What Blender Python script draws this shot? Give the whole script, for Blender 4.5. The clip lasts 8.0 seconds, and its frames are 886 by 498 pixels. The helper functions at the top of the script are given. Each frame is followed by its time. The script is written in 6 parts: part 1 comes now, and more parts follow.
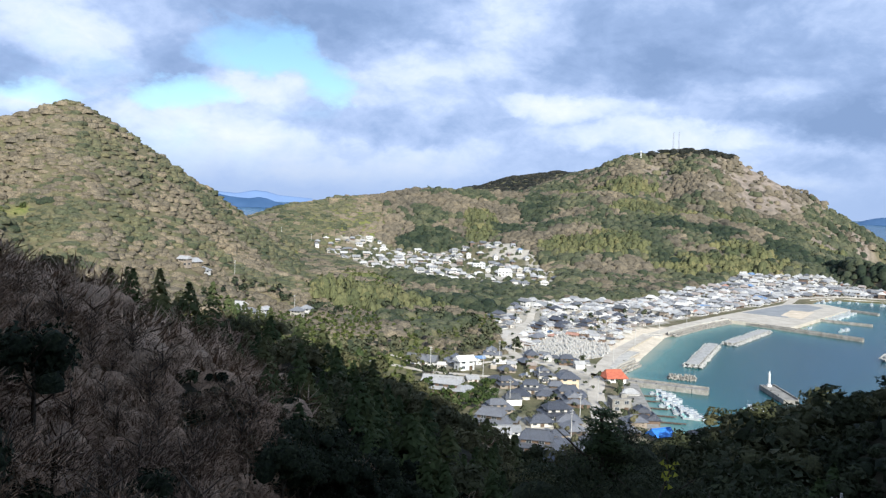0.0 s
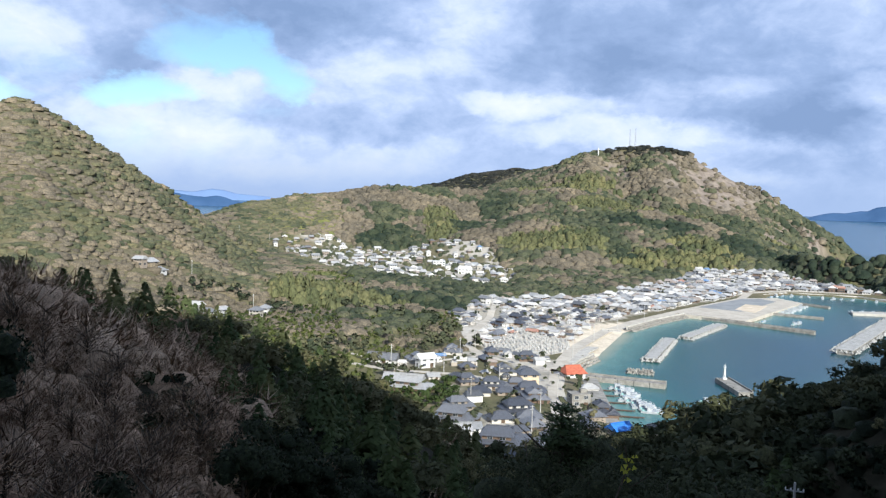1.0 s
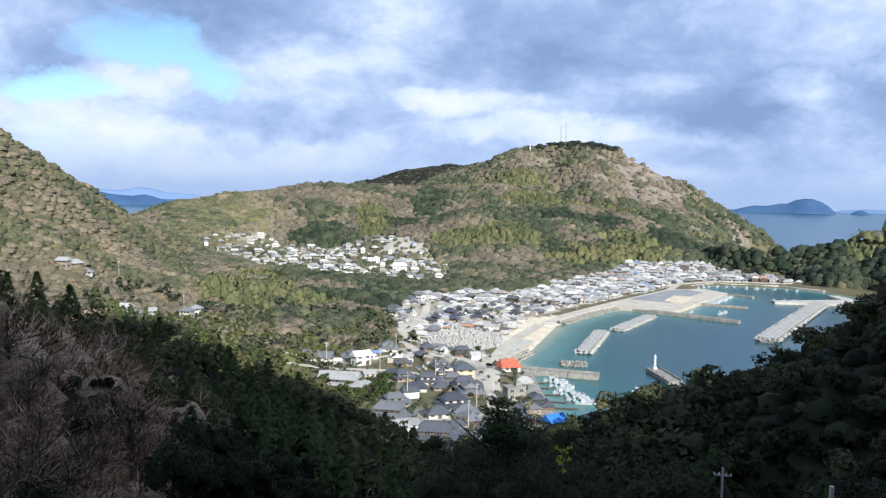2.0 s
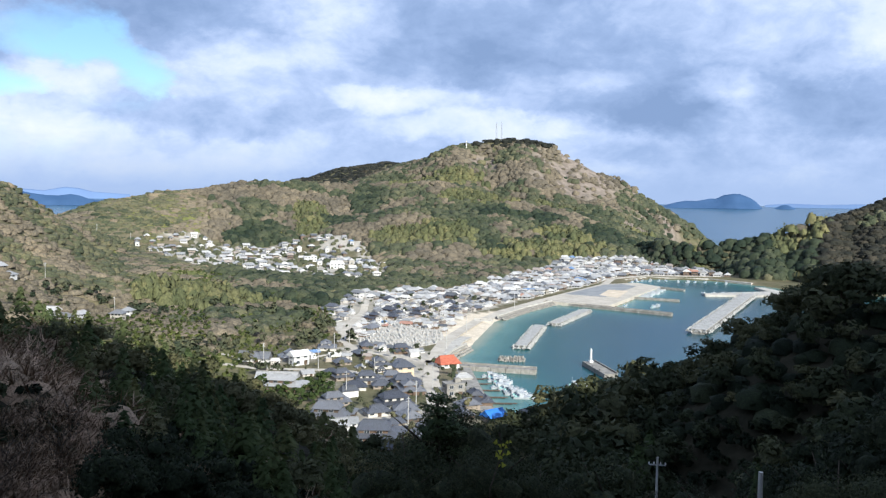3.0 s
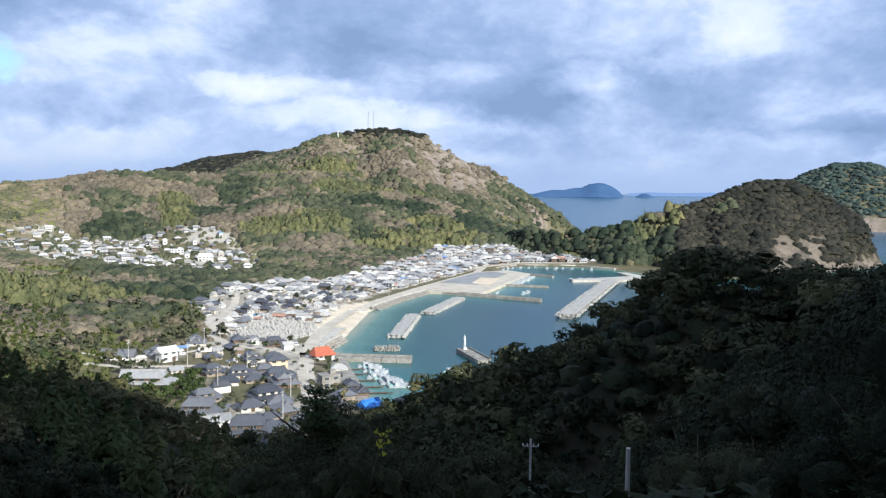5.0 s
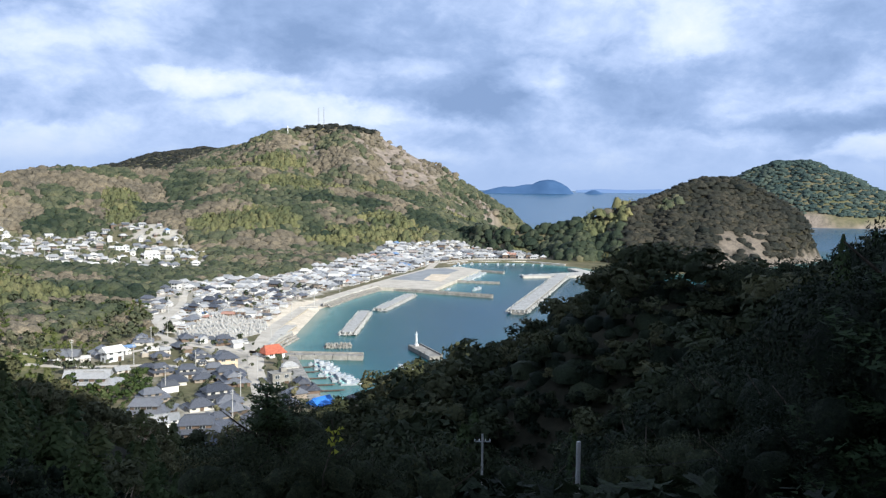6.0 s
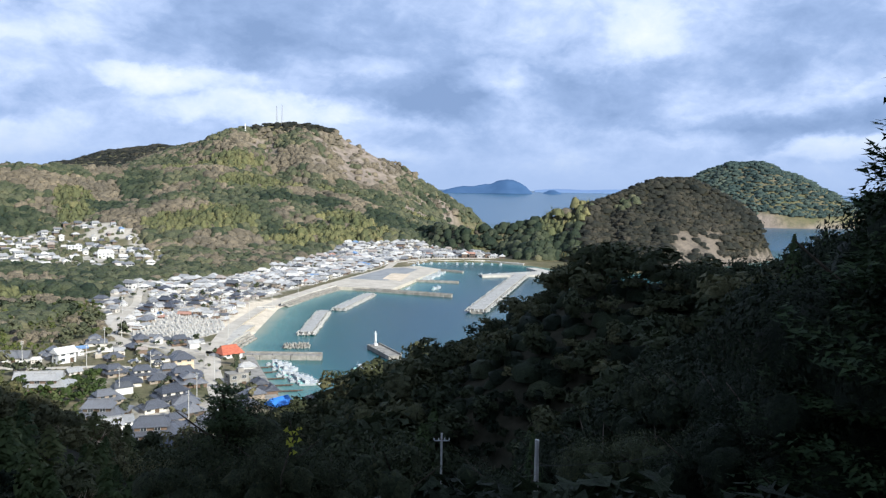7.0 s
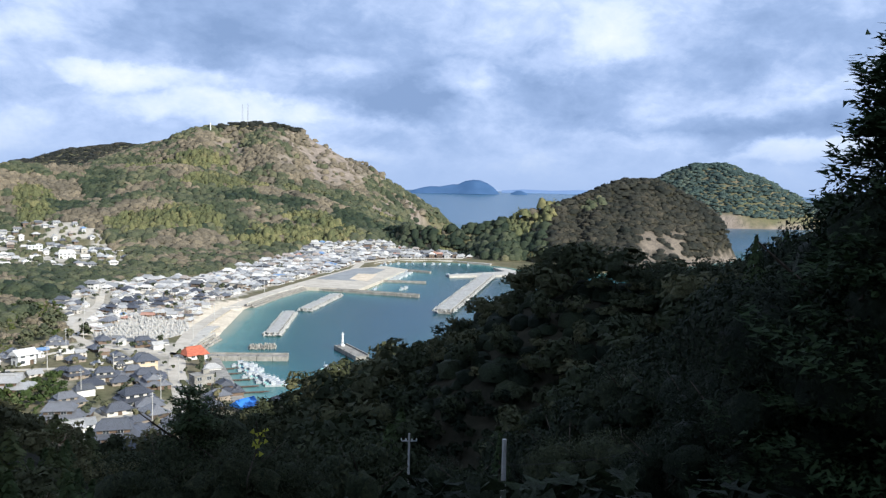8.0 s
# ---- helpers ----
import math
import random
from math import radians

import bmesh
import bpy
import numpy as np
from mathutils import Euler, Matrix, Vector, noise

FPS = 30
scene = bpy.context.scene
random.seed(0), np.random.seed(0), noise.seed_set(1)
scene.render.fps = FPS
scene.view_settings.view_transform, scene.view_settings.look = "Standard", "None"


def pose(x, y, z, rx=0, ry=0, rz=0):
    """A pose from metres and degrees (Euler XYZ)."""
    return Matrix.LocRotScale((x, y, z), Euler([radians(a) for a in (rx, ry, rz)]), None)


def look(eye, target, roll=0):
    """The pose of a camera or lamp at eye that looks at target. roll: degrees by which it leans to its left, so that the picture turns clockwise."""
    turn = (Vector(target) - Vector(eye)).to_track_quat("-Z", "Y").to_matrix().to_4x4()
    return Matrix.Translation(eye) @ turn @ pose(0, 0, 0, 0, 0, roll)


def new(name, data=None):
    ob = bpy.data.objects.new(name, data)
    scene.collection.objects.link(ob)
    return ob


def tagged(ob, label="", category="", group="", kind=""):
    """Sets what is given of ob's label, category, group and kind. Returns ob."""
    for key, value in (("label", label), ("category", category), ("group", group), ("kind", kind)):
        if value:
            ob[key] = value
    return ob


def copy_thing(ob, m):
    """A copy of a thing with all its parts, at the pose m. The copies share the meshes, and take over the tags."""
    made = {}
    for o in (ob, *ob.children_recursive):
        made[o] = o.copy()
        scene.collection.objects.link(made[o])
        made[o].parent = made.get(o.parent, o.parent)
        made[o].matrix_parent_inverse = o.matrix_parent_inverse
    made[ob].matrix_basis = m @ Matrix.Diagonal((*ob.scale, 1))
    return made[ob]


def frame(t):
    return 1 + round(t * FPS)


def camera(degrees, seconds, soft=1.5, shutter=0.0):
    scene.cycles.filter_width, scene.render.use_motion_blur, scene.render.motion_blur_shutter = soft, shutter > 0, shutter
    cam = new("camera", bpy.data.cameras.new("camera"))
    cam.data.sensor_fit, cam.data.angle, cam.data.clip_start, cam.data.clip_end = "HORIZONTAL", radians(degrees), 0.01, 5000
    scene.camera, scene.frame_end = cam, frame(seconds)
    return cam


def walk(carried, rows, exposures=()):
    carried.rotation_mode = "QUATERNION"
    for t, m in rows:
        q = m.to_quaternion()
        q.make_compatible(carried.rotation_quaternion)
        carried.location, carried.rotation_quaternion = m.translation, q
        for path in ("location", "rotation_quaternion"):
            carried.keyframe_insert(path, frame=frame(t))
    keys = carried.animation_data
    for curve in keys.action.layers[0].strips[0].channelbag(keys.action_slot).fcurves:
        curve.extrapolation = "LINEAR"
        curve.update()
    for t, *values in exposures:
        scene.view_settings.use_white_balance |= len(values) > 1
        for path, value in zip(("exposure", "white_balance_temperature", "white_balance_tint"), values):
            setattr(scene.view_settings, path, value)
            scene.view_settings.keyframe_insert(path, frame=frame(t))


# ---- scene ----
cam = camera(55.94, 8.0, soft=1.3)
# seconds, x, y, z, yaw, pitch, roll
PATH = [
    (0.0, 0.00, 0.0, 80.0, 0.000, -3.168, 2.052),
    (0.5, 0.00, 0.0, 80.0, -1.113, -3.179, 1.916),
    (1.0, 0.00, 0.0, 80.0, -2.762, -3.238, 1.768),
    (1.5, 0.00, 0.0, 80.0, -5.009, -3.315, 1.475),
    (3.0, 0.00, 0.0, 80.0, -11.561, -3.481, 0.777),
    (3.5, -0.02, 0.0, 80.0, -13.687, -3.586, 0.625),
    (4.0, -0.08, 0.0, 80.0, -15.926, -3.755, 0.532),
    (4.5, -0.15, 0.0, 80.0, -18.219, -3.924, 0.558),
    (6.0, -0.20, 0.0, 80.0, -23.613, -4.279, 0.635),
    (6.5, -0.20, 0.0, 80.0, -25.052, -4.296, 0.757),
    (7.0, -0.21, 0.0, 80.0, -26.416, -4.290, 0.891),
    (7.5, -0.22, 0.0, 80.0, -27.703, -4.266, 0.982),
    (8.0, -0.23, 0.0, 80.0, -28.668, -4.237, 1.085),
]
walk(cam, [(t, pose(x, y, z, 90 + pitch, 0, yaw) @ pose(0, 0, 0, 0, 0, roll)) for t, x, y, z, yaw, pitch, roll in PATH], exposures=[(0.0, 0.8, 6020, 7), (8.0, 0.8, 6020, 7)])

# ---- world, sun ----
SUN_AZ, SUN_EL = 165.0, 27.0
world = bpy.data.worlds.new("sky")
scene.world = world
world.use_nodes = True
W = world.node_tree
W.nodes.clear()


def wn(kind, **kw):
    n = W.nodes.new(kind)
    for k, v in kw.items():
        n.inputs[k].default_value = v
    return n


def wmath(op, a, b=None, clamp=False):
    n = W.nodes.new("ShaderNodeMath")
    n.operation, n.use_clamp = op, clamp
    for i, v in enumerate((a, b)):
        if v is None:
            continue
        if isinstance(v, (int, float)):
            n.inputs[i].default_value = v
        else:
            W.links.new(v, n.inputs[i])
    return n.outputs[0]


def wramp(fac, stops):
    n = W.nodes.new("ShaderNodeValToRGB")
    e = n.color_ramp.elements
    while len(e) < len(stops):
        e.new(0.5)
    for el, (p, c) in zip(e, stops):
        el.position, el.color = p, (*c, 1)
    W.links.new(fac, n.inputs[0])
    return n.outputs[0]


sky = W.nodes.new("ShaderNodeTexSky")
sky.sky_type, sky.sun_disc = "NISHITA", False
sky.sun_elevation, sky.sun_rotation = radians(SUN_EL), radians(SUN_AZ)
sky.air_density, sky.dust_density, sky.ozone_density = 1.0, 0.2, 4.0
bg_sky = wn("ShaderNodeBackground", Strength=0.085)
W.links.new(sky.outputs[0], bg_sky.inputs[0])
tc = W.nodes.new("ShaderNodeTexCoord")
sep = W.nodes.new("ShaderNodeSeparateXYZ")
W.links.new(tc.outputs["Generated"], sep.inputs[0])
dx_, dy_, dz_ = sep.outputs
# cloud forms are broader than high
flat = W.nodes.new("ShaderNodeCombineXYZ")
W.links.new(dx_, flat.inputs[0])
W.links.new(dy_, flat.inputs[1])
W.links.new(wmath("MULTIPLY", dz_, 1.7), flat.inputs[2])


def wnoise(scale, detail, rough, shift, dist=0.0):
    m = W.nodes.new("ShaderNodeMapping")
    m.inputs["Location"].default_value = shift
    W.links.new(flat.outputs[0], m.inputs[0])
    n = wn("ShaderNodeTexNoise", Scale=scale, Detail=detail, Roughness=rough, Distortion=dist)
    W.links.new(m.outputs[0], n.inputs["Vector"])
    return n


def centred(node, amount):
    return wmath("MULTIPLY", wmath("SUBTRACT", node.outputs[0], 0.5), amount)


spread = W.nodes.new("ShaderNodeVectorMath")
spread.operation = "MULTIPLY_ADD"
W.links.new(wnoise(9.0, 6.0, 0.6, (0.4, 0.2, 0.9)).outputs["Color"], spread.inputs[0])
spread.inputs[1].default_value = (0.13, 0.13, 0.075)
spread.inputs[2].default_value = (-0.065, -0.065, -0.0375)
stirred = W.nodes.new("ShaderNodeVectorMath")
W.links.new(tc.outputs["Generated"], stirred.inputs[0])
W.links.new(spread.outputs[0], stirred.inputs[1])


def bank(az, el, wide, high):
    """1 in the middle of a cloud bank at that bearing and height, 0 outside it."""
    m = W.nodes.new("ShaderNodeMapping")
    m.vector_type = "TEXTURE"
    c = (math.sin(radians(az)) * math.cos(radians(el)), math.cos(radians(az)) * math.cos(radians(el)), math.sin(radians(el)))
    m.inputs["Location"].default_value = c
    m.inputs["Rotation"].default_value = (0, 0, -radians(az))
    m.inputs["Scale"].default_value = (math.sin(radians(wide)), 0.6, math.sin(radians(high)))
    W.links.new(stirred.outputs[0], m.inputs[0])
    ln = W.nodes.new("ShaderNodeVectorMath")
    ln.operation = "LENGTH"
    W.links.new(m.outputs[0], ln.inputs[0])
    g = wmath("SUBTRACT", 1.0, ln.outputs["Value"], True)
    return wmath("MULTIPLY", g, wmath("SUBTRACT", 2.0, g))


def banks(base, rows):
    for az, el, wide, high, amount in rows:
        base = wmath("ADD", base, wmath("MULTIPLY", bank(az, el, wide, high), 1.25 * amount))
    return base


# bearing, height, half width, half height in degrees, and how much they lift or sink the layer
CLEARINGS = [(-13.1, 10.0, 5.2, 2.1, -0.31), (-17.1, 6.7, 3.8, 1.5, -0.31), (-8.0, 7.8, 2.6, 2.0, -0.30), (-26.4, 5.9, 3.2, 0.8, -0.18), (-10.5, 9.3, 3.2, 1.8, -0.18), (-12.1, -0.1, 5.3, 0.7, -0.10), (16, 9, 24, 9, 0.25), (42, 8, 24, 12, 0.25)]
GREY_BANKS = [
    (-14.2, 12.2, 11.2, 2.4, -0.24), (-3.8, 11.7, 8.2, 3.1, -0.22), (-18.0, 8.6, 4.1, 2.1, -0.20), (-27.5, 7.2, 2.9, 1.5, -0.16), (-3.0, 5.1, 9.0, 1.8, -0.17),
    (16.1, 11.1, 12.6, 3.7, -0.19), (12.3, 8.6, 9.2, 1.7, -0.17), (22.8, 7.1, 8.2, 3.1, -0.13), (23.7, 6.1, 7.3, 1.8, -0.13), (31.5, 6.2, 10.0, 3.2, -0.15),
    (36.0, 6.9, 5.8, 2.1, -0.10), (29.3, 2.7, 10.7, 1.3, -0.12), (28.6, 0.9, 12.0, 1.0, -0.10), (25.3, 5.3, 7.3, 1.4, -0.10), (48.7, 4.0, 9.2, 1.5, -0.27),
    (51.4, 9.9, 8.2, 2.4, -0.18), (46.8, 7.6, 8.7, 1.6, -0.12), (37.1, 4.2, 6.3, 1.5, -0.12), (44.5, 8.2, 5.0, 3.0, -0.13)]
BRIGHT_BANKS = [
    (-24.7, 9.8, 5.4, 2.2, 0.11), (-26.9, 5.4, 2.8, 1.0, 0.22), (-19.4, 4.9, 4.0, 1.8, 0.22), (-13.5, 7.3, 4.5, 1.4, 0.17), (-13.0, 2.6, 9.0, 2.4, 0.15),
    (-8.8, 1.6, 4.4, 1.2, 0.14), (3.9, 11.8, 4.8, 2.9, 0.17), (-1.4, 9.4, 5.0, 1.5, 0.17), (6.3, 6.7, 3.2, 1.2, 0.24), (11.3, 6.8, 3.6, 1.0, 0.16),
    (18.4, 8.2, 5.0, 1.1, 0.13), (14.2, 4.9, 9.4, 1.2, 0.24), (29.2, 7.1, 3.6, 1.4, 0.22), (39.4, 10.1, 3.4, 2.2, 0.20), (35.8, 8.0, 3.0, 1.1, 0.17),
    (23.4, 2.0, 4.0, 0.7, 0.15), (53.3, 2.5, 7.5, 1.0, 0.30), (43.4, 3.5, 5.3, 0.7, 0.15), (53.0, 6.2, 5.0, 0.8, 0.13), (1.0, 2.6, 7.0, 1.6, 0.12)]
cover = banks(wmath("ADD", 0.52, centred(wnoise(4.6, 8, 0.6, (3.1, 1.7, 0.0), 0.3), 0.55)), CLEARINGS)
tone = banks(wmath("ADD", 0.49, centred(wnoise(7.0, 9, 0.6, (8.3, 4.2, 2.0), 0.25), 1.0)), GREY_BANKS)
tone = banks(tone, BRIGHT_BANKS)
tone = wmath("ADD", tone, centred(wnoise(22.0, 7, 0.62, (1.3, 7.2, 4.0), 0.4), 0.45))
mask = wramp(cover, [(0.18, (0, 0, 0)), (0.34, (0.45, 0.45, 0.45)), (0.50, (1, 1, 1))])
cloud = wramp(tone, [(0.06, (0.29, 0.40, 0.64)), (0.30, (0.41, 0.53, 0.80)), (0.50, (0.60, 0.71, 0.98)), (0.66, (0.80, 0.88, 1.05)), (0.90, (1.0, 1.02, 1.05))])
bg_cloud = wn("ShaderNodeBackground", Strength=0.56)
W.links.new(cloud, bg_cloud.inputs[0])
mix_c = W.nodes.new("ShaderNodeMixShader")
W.links.new(mask, mix_c.inputs[0])
W.links.new(bg_sky.outputs[0], mix_c.inputs[1])
W.links.new(bg_cloud.outputs[0], mix_c.inputs[2])
# pale air near the horizon
bg_low = wn("ShaderNodeBackground", Color=(0.47, 0.59, 0.86, 1), Strength=0.55)
low = wramp(dz_, [(0.0, (1, 1, 1)), (0.02, (0.75, 0.75, 0.75)), (0.07, (0, 0, 0))])
mix_l = W.nodes.new("ShaderNodeMixShader")
W.links.new(low, mix_l.inputs[0])
W.links.new(mix_c.outputs[0], mix_l.inputs[1])
W.links.new(bg_low.outputs[0], mix_l.inputs[2])
out_w = W.nodes.new("ShaderNodeOutputWorld")
W.links.new(mix_l.outputs[0], out_w.inputs[0])

sun_data = bpy.data.lights.new("sun", "SUN")
sun_data.energy, sun_data.angle, sun_data.color = 5.0, radians(0.6), (1.0, 0.93, 0.82)
sun = new("sun", sun_data)
sun_dir = Vector((math.sin(radians(SUN_AZ)) * math.cos(radians(SUN_EL)), math.cos(radians(SUN_AZ)) * math.cos(radians(SUN_EL)), math.sin(radians(SUN_EL))))
sun.matrix_world = look(sun_dir * 400, (0, 0, 0))

# ---- materials ----
def material(name, build, rough=0.8, spec=0.3, metal=0.0):
    m = bpy.data.materials.new(name)
    m.use_nodes = True
    nt = m.node_tree
    b = nt.nodes["Principled BSDF"]
    b.inputs["Roughness"].default_value = rough
    b.inputs["Specular IOR Level"].default_value = spec
    b.inputs["Metallic"].default_value = metal
    build(nt, b)
    return m


def nd(nt, kind, **kw):
    n = nt.nodes.new(kind)
    for k, v in kw.items():
        n.inputs[k.replace("_", " ")].default_value = v
    return n


def noise_of(nt, scale, detail=4, rough=0.55, coords="Position", stretch=None):
    if coords == "Position":
        src = nt.nodes.new("ShaderNodeNewGeometry").outputs["Position"]
    else:
        src = nt.nodes.new("ShaderNodeTexCoord").outputs["Object"]
    if stretch:
        mp = nt.nodes.new("ShaderNodeMapping")
        mp.inputs["Scale"].default_value = stretch
        nt.links.new(src, mp.inputs[0])
        src = mp.outputs[0]
    n = nd(nt, "ShaderNodeTexNoise", Scale=scale, Detail=detail, Roughness=rough)
    nt.links.new(src, n.inputs["Vector"])
    return n.outputs[0]


def ramp_of(nt, fac, stops, constant=False):
    n = nt.nodes.new("ShaderNodeValToRGB")
    if constant:
        n.color_ramp.interpolation = "CONSTANT"
    e = n.color_ramp.elements
    while len(e) < len(stops):
        e.new(0.5)
    for el, (p, c) in zip(e, stops):
        el.position, el.color = p, (*c, 1)
    nt.links.new(fac, n.inputs[0])
    return n.outputs[0]


def blend(nt, mode, fac, a, b):
    n = nt.nodes.new("ShaderNodeMix")
    n.data_type, n.blend_type = "RGBA", mode
    for sock, v in ((n.inputs[0], fac), (n.inputs[6], a), (n.inputs[7], b)):
        if isinstance(v, (int, float)):
            sock.default_value = v
        elif isinstance(v, tuple):
            sock.default_value = (*v, 1)
        else:
            nt.links.new(v, sock)
    return n.outputs[2]


def relief(nt, b, fac, strength, distance):
    n = nd(nt, "ShaderNodeBump", Strength=strength, Distance=distance)
    nt.links.new(fac, n.inputs["Height"])
    nt.links.new(n.outputs[0], b.inputs["Normal"])


def surface(name, dark, light, scale, rough=0.85, spec=0.3, fine=0.0, bump=0.0, metal=0.0, coords="Position"):
    """Two scales of mottling between two colours."""
    def build(nt, b):
        big = noise_of(nt, scale, 5, 0.6, coords)
        small = noise_of(nt, scale * 7, 4, 0.6, coords)
        col = ramp_of(nt, big, [(0.35, dark), (0.65, light)])
        col = blend(nt, "MULTIPLY", fine, col, ramp_of(nt, small, [(0.3, (0.55, 0.55, 0.55)), (0.7, (1, 1, 1))]))
        nt.links.new(col, b.inputs["Base Color"])
        if bump:
            relief(nt, b, small, bump, 0.05)
    return material(name, build, rough, spec, metal)


def varied(name, stops, rough=0.7, spec=0.3, scale=1.2, dirt=0.5, constant=True, ribs=None):
    """One colour for each object out of the stops, with weathering."""
    def build(nt, b):
        rnd = nt.nodes.new("ShaderNodeObjectInfo").outputs["Random"]
        col = ramp_of(nt, rnd, stops, constant)
        weather = noise_of(nt, scale, 5, 0.65)
        col = blend(nt, "MULTIPLY", dirt, col, ramp_of(nt, weather, [(0.3, (0.5, 0.48, 0.45)), (0.62, (1, 1, 1))]))
        nt.links.new(col, b.inputs["Base Color"])
        if ribs:
            w = nd(nt, "ShaderNodeTexWave", Scale=ribs, Distortion=0.3, Detail=1.0)
            nt.links.new(nt.nodes.new("ShaderNodeTexCoord").outputs["Object"], w.inputs["Vector"])
            relief(nt, b, w.outputs[1], 0.6, 0.06)
    return material(name, build, rough, spec)


def foliage(name, stops, rough=0.75, spec=0.15, through_light=0.25, by_leaf=0.5, mottle=0.0, stretch=None):
    """Leaf colour by plant (its tint), by leaf, and by the patch of hillside."""
    def build(nt, b):
        at = nt.nodes.new("ShaderNodeAttribute")
        at.attribute_name = "tint"
        col = ramp_of(nt, at.outputs["Fac"], stops)
        leaf = nt.nodes.new("ShaderNodeNewGeometry").outputs["Random Per Island"]
        col = blend(nt, "MULTIPLY", by_leaf, col, ramp_of(nt, leaf, [(0.0, (0.66, 0.68, 0.66)), (1.0, (1.28, 1.28, 1.2))]))
        patch = noise_of(nt, 0.03, 4)
        col = blend(nt, "MULTIPLY", 0.6, col, ramp_of(nt, patch, [(0.35, (0.65, 0.68, 0.7)), (0.65, (1.15, 1.1, 1.0))]))
        if mottle:
            fine = noise_of(nt, mottle, 4, 0.65, "Position", stretch)
            col = blend(nt, "MULTIPLY", 1.0, col, ramp_of(nt, fine, [(0.3, (0.45, 0.47, 0.45)), (0.5, (1, 1, 1)), (0.7, (1.55, 1.52, 1.4))]))
            relief(nt, b, fine, 0.9, 0.6 / mottle)
        nt.links.new(col, b.inputs["Base Color"])
        tr = nt.nodes.new("ShaderNodeBsdfTranslucent")
        nt.links.new(col, tr.inputs[0])
        mx = nd(nt, "ShaderNodeMixShader", Fac=through_light)
        nt.links.new(b.outputs[0], mx.inputs[1])
        nt.links.new(tr.outputs[0], mx.inputs[2])
        nt.links.new(mx.outputs[0], nt.nodes["Material Output"].inputs[0])
    return material(name, build, rough, spec)


M = {}
# near evergreens: stops kept very low, so foreground shade sits in the colour
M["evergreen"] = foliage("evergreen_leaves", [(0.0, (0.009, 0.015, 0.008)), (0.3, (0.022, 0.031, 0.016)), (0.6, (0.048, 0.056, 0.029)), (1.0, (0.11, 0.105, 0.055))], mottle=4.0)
M["hill_evergreen"] = foliage("hillside_evergreen_leaves", [(0.0, (0.020, 0.031, 0.020)), (0.35, (0.046, 0.057, 0.034)), (0.65, (0.080, 0.087, 0.053)), (1.0, (0.132, 0.124, 0.074))], through_light=0.1, by_leaf=0.0, mottle=0.9)
M["conifer"] = foliage("conifer_needles", [(0.0, (0.026, 0.046, 0.020)), (0.6, (0.062, 0.088, 0.036)), (1.0, (0.12, 0.125, 0.055))])
M["bare"] = foliage("bare_twigs", [(0.0, (0.080, 0.071, 0.056)), (0.5, (0.130, 0.112, 0.086)), (1.0, (0.185, 0.156, 0.115))], 0.9, 0.05, 0.0, by_leaf=0.0, mottle=1.1)
M["brush"] = foliage("reddish_brown_twigs", [(0.0, (0.15, 0.100, 0.072)), (0.5, (0.265, 0.182, 0.134)), (1.0, (0.36, 0.272, 0.21))], 0.95, 0.05, 0.0, by_leaf=0.5, mottle=5.0, stretch=(1.0, 1.0, 0.3))
M["bamboo"] = foliage("bamboo_leaves", [(0.0, (0.060, 0.072, 0.036)), (0.5, (0.112, 0.116, 0.055)), (1.0, (0.185, 0.165, 0.08))], through_light=0.1, by_leaf=0.0, mottle=1.2, stretch=(1.0, 1.0, 0.35))
# Dark hilltop trees; on headland and back ridge this colour carries cloud shade.
M["dark_shaded_wood"] = foliage("shade_dark_leaves", [(0.0, (0.010, 0.013, 0.011)), (0.5, (0.026, 0.027, 0.022)), (1.0, (0.056, 0.050, 0.038))], through_light=0.1, by_leaf=0.0, mottle=0.8)
# Leaves of the island over the strait, with blue aerial haze mixed into their colour.
M["hazed_isle_wood"] = foliage("haze_tinted_leaves", [(0.0, (0.024, 0.042, 0.042)), (0.5, (0.045, 0.068, 0.062)), (1.0, (0.085, 0.105, 0.085))], through_light=0.1, by_leaf=0.0, mottle=0.4)
M["citrus"] = foliage("citrus_leaves", [(0.0, (0.042, 0.064, 0.021)), (1.0, (0.105, 0.118, 0.038))])
M["rust"] = foliage("rust_leaves", [(0.0, (0.16, 0.068, 0.028)), (1.0, (0.23, 0.10, 0.04))])
M["yellow_leaf"] = foliage("yellow_leaves", [(0.0, (0.30, 0.30, 0.04)), (1.0, (0.40, 0.40, 0.06))])
M["bark"] = surface("bark", (0.05, 0.04, 0.03), (0.12, 0.10, 0.08), 3.0, 0.9, 0.1, 0.6, 0.4)
M["concrete"] = surface("pale_concrete", (0.35, 0.33, 0.295), (0.50, 0.475, 0.425), 0.25, 0.85, 0.2, 0.5, 0.2)
M["tetrapod"] = surface("sunlit_tetrapod_concrete", (0.28, 0.275, 0.26), (0.43, 0.425, 0.405), 0.5, 0.85, 0.2, 0.6, 0.3)
M["old_concrete"] = surface("weathered_concrete", (0.19, 0.18, 0.16), (0.33, 0.315, 0.285), 0.35, 0.9, 0.2, 0.7, 0.3)
M["asphalt"] = surface("worn_asphalt", (0.13, 0.13, 0.13), (0.22, 0.22, 0.21), 0.15, 0.9, 0.2, 0.5)
M["pale_lot"] = surface("grey_paved_lot", (0.20, 0.21, 0.22), (0.27, 0.28, 0.28), 0.08, 0.9, 0.2, 0.3)
M["track"] = surface("pale_road", (0.38, 0.345, 0.29), (0.50, 0.455, 0.385), 0.15, 0.9, 0.2, 0.4)
M["sand"] = surface("beach_sand", (0.48, 0.40, 0.30), (0.64, 0.55, 0.43), 0.12, 0.95, 0.1, 0.3)
